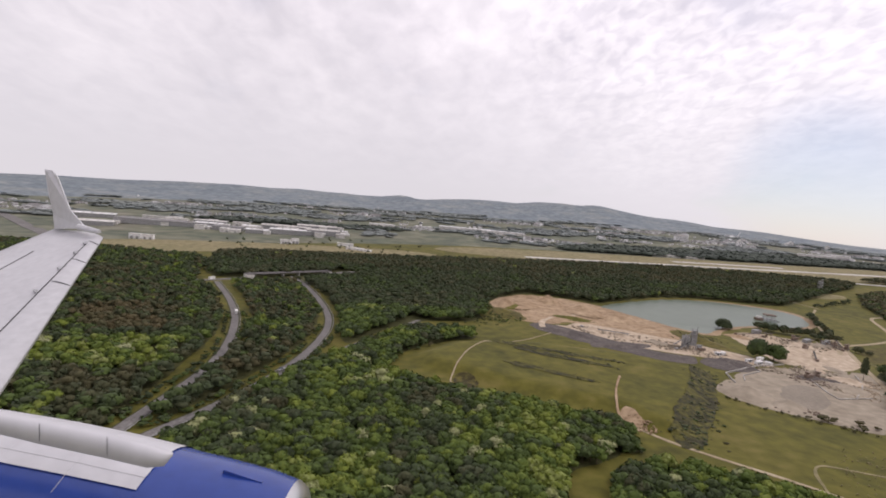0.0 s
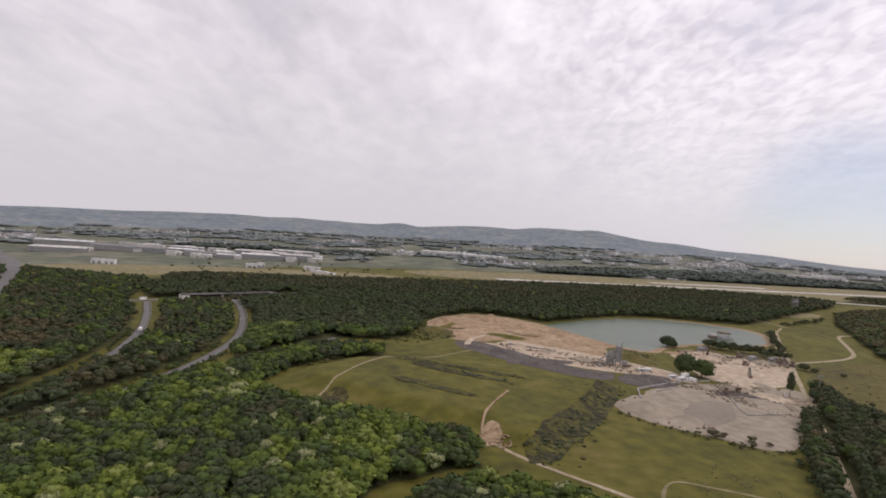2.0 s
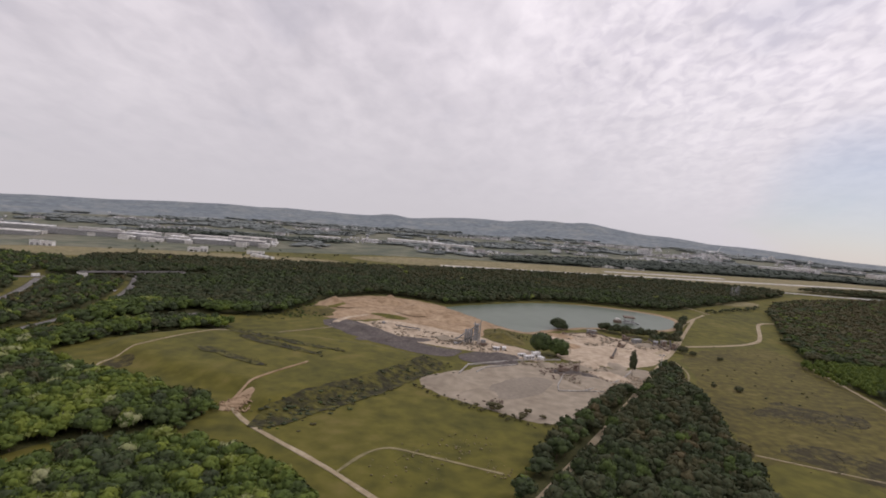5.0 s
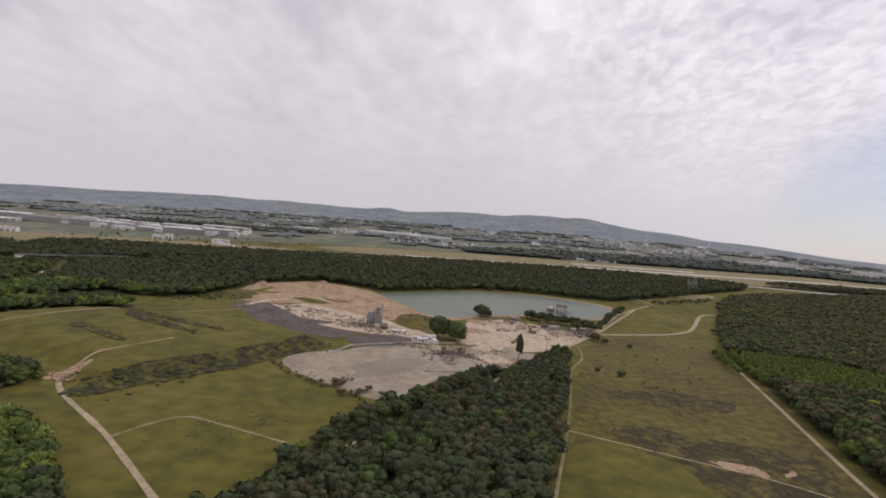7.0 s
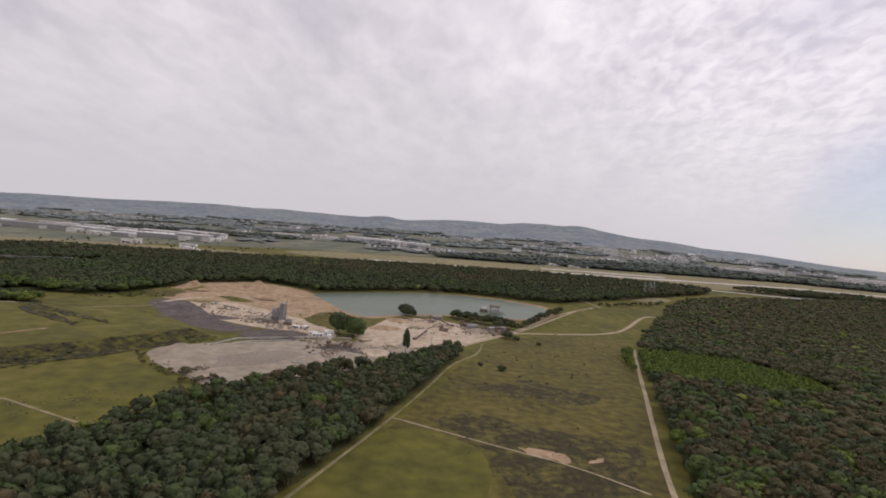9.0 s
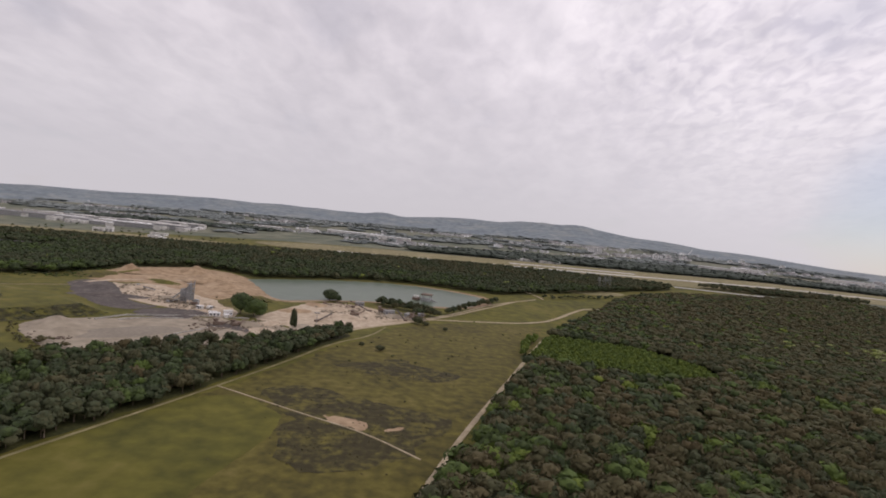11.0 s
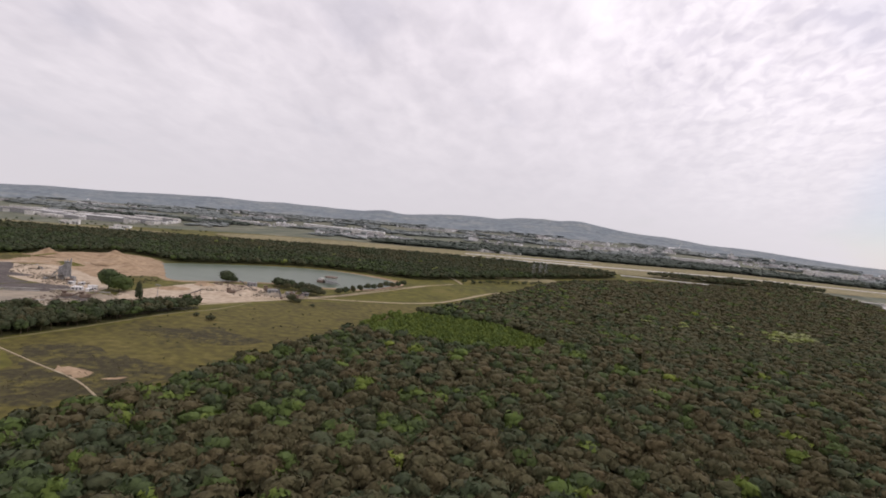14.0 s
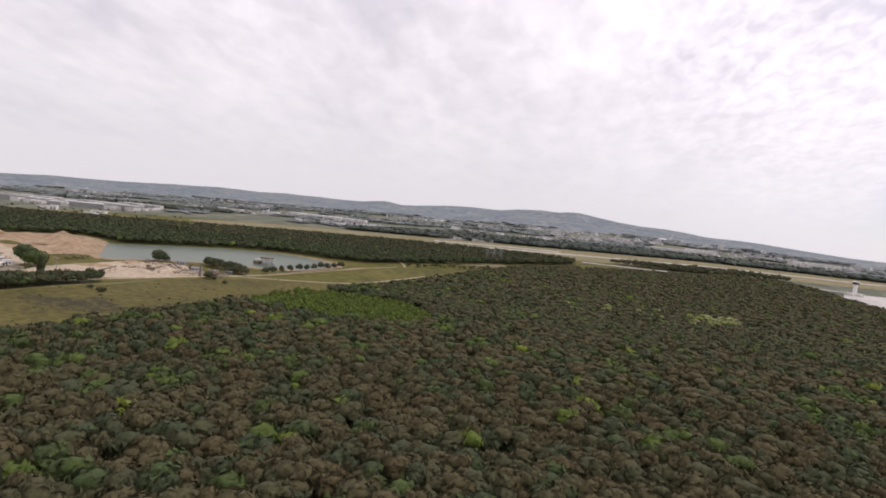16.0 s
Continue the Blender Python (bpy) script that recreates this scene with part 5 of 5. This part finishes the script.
def dome_hall(x, y):
    root = thing("domed_hall", x, y, height(x, y), "white low domed hall with a slanting mast", "hall")
    bm = bmesh.new()
    bmesh.ops.create_uvsphere(bm, u_segments=24, v_segments=12, radius=1.0, matrix=Matrix.Diagonal((22, 22, 12, 1)))
    part("dome", bm, WHITE, root, smooth=True)
    part("mast", tube(bmesh.new(), (26, 0, -1), (44, 0, 34), 2.2, 1.2, 8), WHITE, root)
    return root


dome_hall(1700, 2560)


PYLONS = [(936, 1075), (950, 1085), (963, 1098)]


def power_pylon(x, y, tall):
    root = thing("power_pylon", x, y, height(x, y), "grey steel lattice power pylon behind the meadow", "pylon", "power pylons", 30)
    for sx in (-1, 1):
        for sy in (-1, 1):
            part("leg", tube(bmesh.new(), (sx * 3.4, sy * 3.4, -0.5), (sx * 0.7, sy * 0.7, tall), 0.2, 0.14, 5), STEEL, root)
    for k in range(6):
        z0, z1 = tall * k / 6, tall * (k + 1) / 6
        w0, w1 = 3.4 - 2.7 * k / 6, 3.4 - 2.7 * (k + 1) / 6
        bm = bmesh.new()
        for s in (-1, 1):
            tube(bm, (-w0, s * w0, z0), (w1, s * w1, z1), 0.09, n=4)
            tube(bm, (s * w0, -w0, z0), (s * w1, w1, z1), 0.09, n=4)
        part("brace", bm, STEEL, root)
    for z, w in ((tall * 0.72, 9.0), (tall * 0.88, 6.5)):
        part("cross_arm", tube(bmesh.new(), (-w, 0, z), (w, 0, z), 0.3, n=5), STEEL, root)
        for s in (-1, 1):
            part("insulator", tube(bmesh.new(), (s * w * 0.95, 0, z - 2.2), (s * w * 0.95, 0, z), 0.22, n=6), GLASSY, root)
    return root


for x, y in PYLONS:
    power_pylon(x, y, 30)


# ---------------------------------------------------------------- distant towns and groves
def gable_house(x, y, z, l, d, h, a):
    v = np.array([(-l, -d, -2), (l, -d, -2), (l, d, -2), (-l, d, -2), (-l, -d, h), (l, -d, h), (l, d, h), (-l, d, h), (-l, 0, h * 1.5), (l, 0, h * 1.5)])
    ca, sa = math.cos(a), math.sin(a)
    return np.stack((v[:, 0] * ca - v[:, 1] * sa + x, v[:, 0] * sa + v[:, 1] * ca + y, v[:, 2] + z), 1)


WALL_F = np.array([(0, 1, 5), (0, 5, 4), (1, 2, 6), (1, 6, 5), (2, 3, 7), (2, 7, 6), (3, 0, 4), (3, 4, 7), (4, 8, 7), (5, 6, 9)])
ROOF_F = np.array([(4, 5, 9), (4, 9, 8), (6, 7, 8), (6, 8, 9)])


def town(name, count, spot, label):
    wv, wf, rf, at = [], [], [], 0
    tries = 0
    while at < count and tries < count * 40:
        tries += 1
        r, az = 1500 + 2500 * rng.random() ** 0.8, radians(rng.uniform(-52, 48))
        x, y = 480 + r * math.sin(az), r * math.cos(az)
        if y < 1560 or not spot(x, y):
            continue
        big = rng.random() < 0.07
        v = gable_house(x, y, height(x, y), *((rng.uniform(10, 24), rng.uniform(6, 10), rng.uniform(5, 10)) if big else (rng.uniform(2.6, 5), rng.uniform(2.4, 4), rng.uniform(3, 5.5))), rng.choice((0.1, 0.35, 1.7)) + rng.normal(0, 0.1))
        wv.append(v); wf.append(WALL_F + at * 10); rf.append(ROOF_F + at * 10); at += 1
    ob = new(name, mesh_of(name, np.concatenate(wv), np.concatenate(wf), TOWN))
    tagged(ob, label, "town", "", "stuff")
    rr = new("roofs", mesh_of("roofs", np.concatenate(wv), np.concatenate(rf), FAR_ROOF))
    rr.parent = ob
    tagged(rr, kind="stuff")


def built_up(x, y):
    if -950 < x < -120 and y < 1700 or y < 1660 + 0.06 * max(0, x):
        return False
    band = patchy(x, y * 2.2, 360, 11.0) + 0.45 * patchy(x, y * 2, 90, 12.0)
    if 1450 < x and 1950 < y < 2700:
        band += 0.15
    far = math.hypot(x - 480, y)
    return band > (0.24 if far < 2700 else 0.5) and far < 3000


def grove(x, y):
    if -950 < x < -100 and y < 1720 or y < 1550 or math.hypot(x - 480, y) > 2950:
        return False
    return patchy(x, y * 2.4, 380, 21.0) + 0.4 * patchy(x, y * 2, 80, 22.0) > 0.10 and not built_up(x, y)


town("distant_town", 1200, built_up, "pale houses with red and grey roofs of distant towns")
FAR_BELTS = [[(470, 1520), (900, 1525), (1400, 1540), (2100, 1530), (2200, 1600), (1428, 1740), (1061, 1760), (665, 1700), (500, 1580)],
             [(-620, 1700), (-300, 1720), (0, 1740), (20, 1800), (-300, 1800), (-640, 1790)]]
far_rows = []
for poly in FAR_BELTS:
    far_rows += [(x, y, rng.uniform(26, 34), rng.uniform(11, 13), 0.40 + rng.normal(0, 0.06), 0) for x, y in scatter(poly, 14.0)]
belts = len(far_rows)
for _ in range(26000):
    r, az = 1550 + 2500 * rng.random() ** 0.75, radians(rng.uniform(-52, 48))
    x, y = 480 + r * math.sin(az), r * math.cos(az)
    if grove(x, y):
        s = 0.8 + r / 3500
        far_rows.append((x, y, rng.uniform(22, 36) * s, rng.uniform(4, 6.5) * s, 0.46 + 0.1 * patchy(x, y, 200, 3.0) + rng.normal(0, 0.06), 0))
BROAD["least"] = [crown(1, 1.0, 0.8, 0.10, 3, 0.0, 0.3) for _ in range(6)]
far_rows = np.array(far_rows)
close = np.arange(len(far_rows)) < belts
# both far woods take foliage colours with haze mixed in
wood_stuff("hazed_airfield_woods", far_rows[close], "dark tree belts beyond the runway", "least", mat=HAZED_BELT_LEAF)
wood_stuff("distant_groves", far_rows[~close], "dark groves and hedges of the far plain, haze painted in", "least", mat=HAZED_FAR_LEAF)
tuft_rows = [(x, y, rng.uniform(5, 9), rng.uniform(4, 8), 0.35 + rng.normal(0, 0.08), 0) for x, y in [(rng.uniform(-420, 100), rng.uniform(1120, 1420)) for _ in range(46)]]
wood_stuff("field_trees", tuft_rows, "single dark trees on the airfield meadow", "far")


# ---------------------------------------------------------------- small fields and hedges at the far end of the meadow
cover("small_field", [(860, 1060), (990, 1075), (975, 1035), (915, 1015), (850, 1010)], DRY, 0.3, "pale dry strip of field behind the meadow", "field", amp=5.0)
wood_stuff("hedge", [(x, y, rng.uniform(5, 9), rng.uniform(4, 7), 0.36 + rng.normal(0, 0.05), 0) for x, y in [(800 + 4.2 * i + rng.normal(0, 3), 915 + 2.4 * i + rng.normal(0, 4)) for i in range(36)]], "dark green hedge between small fields", "far")
lane("road", [(800, 905), (790, 940), (770, 975), (760, 1005)], 4.0, TRACK, 0.4, "pale gravel lane to a white hut", verge=0.2)
shed("white_hut", 764, 1000, 20, 12, 8, 5, "small white hut at the edge of the tree belt", WHITE, WHITE)


# ---------------------------------------------------------------- the aircraft: wing and engine beside the start of the path
CRAFT = aim(*FLIGHT[0][1:])
FOCAL = 784 / math.tan(radians(LENS / 2))


def beside(u, v, d):
    """A place d metres ahead of the cabin window, u and v off its axis."""
    return Vector(((u - 784) / FOCAL * d, (441 - v) / FOCAL * d, -d))


craft = new("aircraft")
craft.matrix_world = CRAFT
tagged(craft, "white aircraft wing with winglet and blue engine cowling in flight", "aircraft")


def slab(bm, corners, down):
    up = [bm.verts.new(c) for c in corners]
    lo = [bm.verts.new(c + down) for c in corners]
    bm.faces.new(up); bm.faces.new(lo[::-1])
    n = len(up)
    for i in range(n):
        bm.faces.new((up[i], lo[i], lo[(i + 1) % n], up[(i + 1) % n]))
    bmesh.ops.recalc_face_normals(bm, faces=bm.faces)
    return bm


LE1, TE1 = beside(182, 420, 14.0), beside(98, 404, 15.3)
LE0 = beside(-60, 778, 7.2)
TE0 = TE1 + (beside(-40, 461, 13.2) - TE1) * 4.0


def on_wing(s, c):
    """s along the span from the body to the tip, c across from the leading edge."""
    a, b = LE0.lerp(LE1, s), TE0.lerp(TE1, s)
    camber = 0.16 * (1 - s * 0.6) * math.sin(math.pi * min(1.0, c * 1.25) ** 0.6) if c < 0.8 else 0.0
    return a.lerp(b, c) + Vector((0, camber, 0))


bm = bmesh.new()
SP, CH = 14, 10
grid = [[bm.verts.new(on_wing(i / SP, j / CH)) for j in range(CH + 1)] for i in range(SP + 1)]
under = [[bm.verts.new(on_wing(i / SP, j / CH) * 1.0 + Vector((0, -0.42 * (1 - 0.6 * i / SP) * math.sin(math.pi * (0.06 + 0.9 * j / CH)) - 0.03, 0))) for j in range(CH + 1)] for i in range(SP + 1)]
for rows in (grid, under):
    for i in range(SP):
        for j in range(CH):
            bm.faces.new((rows[i][j], rows[i + 1][j], rows[i + 1][j + 1], rows[i][j + 1]))
for i in range(SP):
    for j in (0, CH):
        bm.faces.new((grid[i][j], under[i][j], under[i + 1][j], grid[i + 1][j]))
for i in (0, SP):
    for j in range(CH):
        bm.faces.new((grid[i][j], grid[i][j + 1], under[i][j + 1], under[i][j]))
bmesh.ops.recalc_face_normals(bm, faces=bm.faces)
wing = part("wing", bm, PAINT_GREY, craft, "pale grey swept wing", True, unit=1.0)


def seam(pts, r, mat=SEAM, name="panel_seam", owner=None):
    bm = bmesh.new()
    for a, b in zip(pts, pts[1:]):
        tube(bm, a, b, r, n=5)
    return part(name, bm, mat, owner or wing, unit=1.0)


seam([on_wing(0.15 + 0.085 * i, 0.135) for i in range(10)], 0.012)
seam([on_wing(0.1 + 0.08 * i, 0.62) for i in range(10)], 0.016)
for s in (0.62, 0.78, 0.93):
    seam([on_wing(s, 0.0), on_wing(s, 0.07), on_wing(s, 0.135)], 0.012)
for s in (0.55, 0.7, 0.82, 0.9):
    q = on_wing(s, 0.16)
    part("slat_fitting", tube(bmesh.new(), q + Vector((0, 0.03, 0)), q + Vector((0.12, 0.03, 0.1)), 0.035, n=6), PAINT_GREY, wing, unit=1.0)
tip = [beside(96, 406, 15.3), beside(152, 404, 14.3), beside(124, 372, 14.8), beside(101, 312, 15.3), beside(92, 302, 15.5), beside(79, 300, 15.6), beside(84, 335, 15.5), beside(94, 380, 15.4)]
part("winglet", slab(bmesh.new(), tip, Vector((-0.05, 0.0, -0.12))), PAINT_WHITE, craft, "white upswept winglet", unit=1.0)
part("tip_fairing", tube(bmesh.new(), beside(140, 402, 14.3), beside(176, 410, 13.9), 0.09, 0.05, 8), PAINT_WHITE, craft, unit=1.0)

# engine cowling: centre and radius along its length, from the lip backwards
COWL = [(512, 1022, 128), (504, 1020, 146), (488, 1017, 156), (440, 1012, 168), (370, 1008, 181), (262, 1002, 199), (150, 982, 205), (40, 962, 207), (-90, 936, 203), (-300, 900, 188)]
COWL_D = 4.6


def cowl_ring(k, angle, grow=1.0):
    u, v, r = COWL[k]
    c, rad = beside(u, v, COWL_D), r * grow / FOCAL * COWL_D
    lean = beside(u - 100, v - 18, COWL_D) - c
    ax = lean.normalized()
    side = ax.cross(Vector((0, 1, 0))).normalized()
    upw = side.cross(ax).normalized()
    if side.z < 0:
        side = -side
    return c + upw * (rad * math.cos(angle)) + side * (rad * math.sin(angle))


def cowl_skin(k0, k1, a0, a1, grow, n=28):
    bm = bmesh.new()
    rows = [[bm.verts.new(cowl_ring(k, radians(a0 + (a1 - a0) * i / n), grow)) for i in range(n + 1)] for k in range(k0, k1 + 1)]
    for p, q in zip(rows, rows[1:]):
        for i in range(n):
            bm.faces.new((p[i], p[i + 1], q[i + 1], q[i]))
    return bm


engine = part("engine_cowling", cowl_skin(2, 9, -180, 180, 1.0, 48), PAINT_BLUE, craft, "glossy blue engine cowling", True, unit=1.0)
part("intake_lip", cowl_skin(0, 2, -180, 180, 1.003, 48), BARE, engine, "bare metal intake lip", True, unit=1.0)
part("upper_fairing", cowl_skin(5, 9, -100, 27, 1.012, 30), PAINT_WHITE, engine, "white upper cowling panel", True, unit=1.0)
for k in (6, 7):
    seam([cowl_ring(k, radians(a), 1.013) for a in range(-20, 38, 8)], 0.002, PAINT_GREY, owner=engine)
seam([cowl_ring(k, radians(20), 1.013) for k in (5, 6, 7, 8)], 0.002, PAINT_GREY, owner=engine)
# the pylon fairing: a white ridge along the top of the cowling, overhanging its shoulder
RIDGE = [(-260, 690, 728), (-90, 712, 758), (0, 729, 778), (70, 742, 796), (190, 766, 822), (260, 785, 838), (290, 794, 832), (306, 801, 808)]


def ridge_point(k, angle):
    u, top, foot = RIDGE[k]
    half = (foot - top) / 2
    return beside(u, top + half - half * math.cos(angle), COWL_D - 0.66 - 0.10 * math.sin(angle) * min(1.0, half / 22))


bm = bmesh.new()
rows = [[bm.verts.new(ridge_point(k, radians(-60 + 190 * i / 20))) for i in range(21)] for k in range(len(RIDGE))]
for p, q in zip(rows, rows[1:]):
    for i in range(20):
        bm.faces.new((p[i], p[i + 1], q[i + 1], q[i]))
bmesh.ops.recalc_face_normals(bm, faces=bm.faces)
part("pylon_fairing", bm, PAINT_WHITE, engine, "white pylon fairing above the cowling", True, unit=1.0)
for k in (3, 4):
    seam([ridge_point(k, radians(a)) + Vector((0, 0, 0.003)) for a in range(45, 125, 10)], 0.002, SEAM, owner=engine)
fin = [cowl_ring(4, radians(6), 0.99), cowl_ring(3, radians(6), 0.99), cowl_ring(3, radians(6), 1.008), cowl_ring(4, radians(6), 1.04)]
part("strake", slab(bmesh.new(), fin, Vector((0, 0, -0.03))), PAINT_BLUE, engine, unit=1.0)
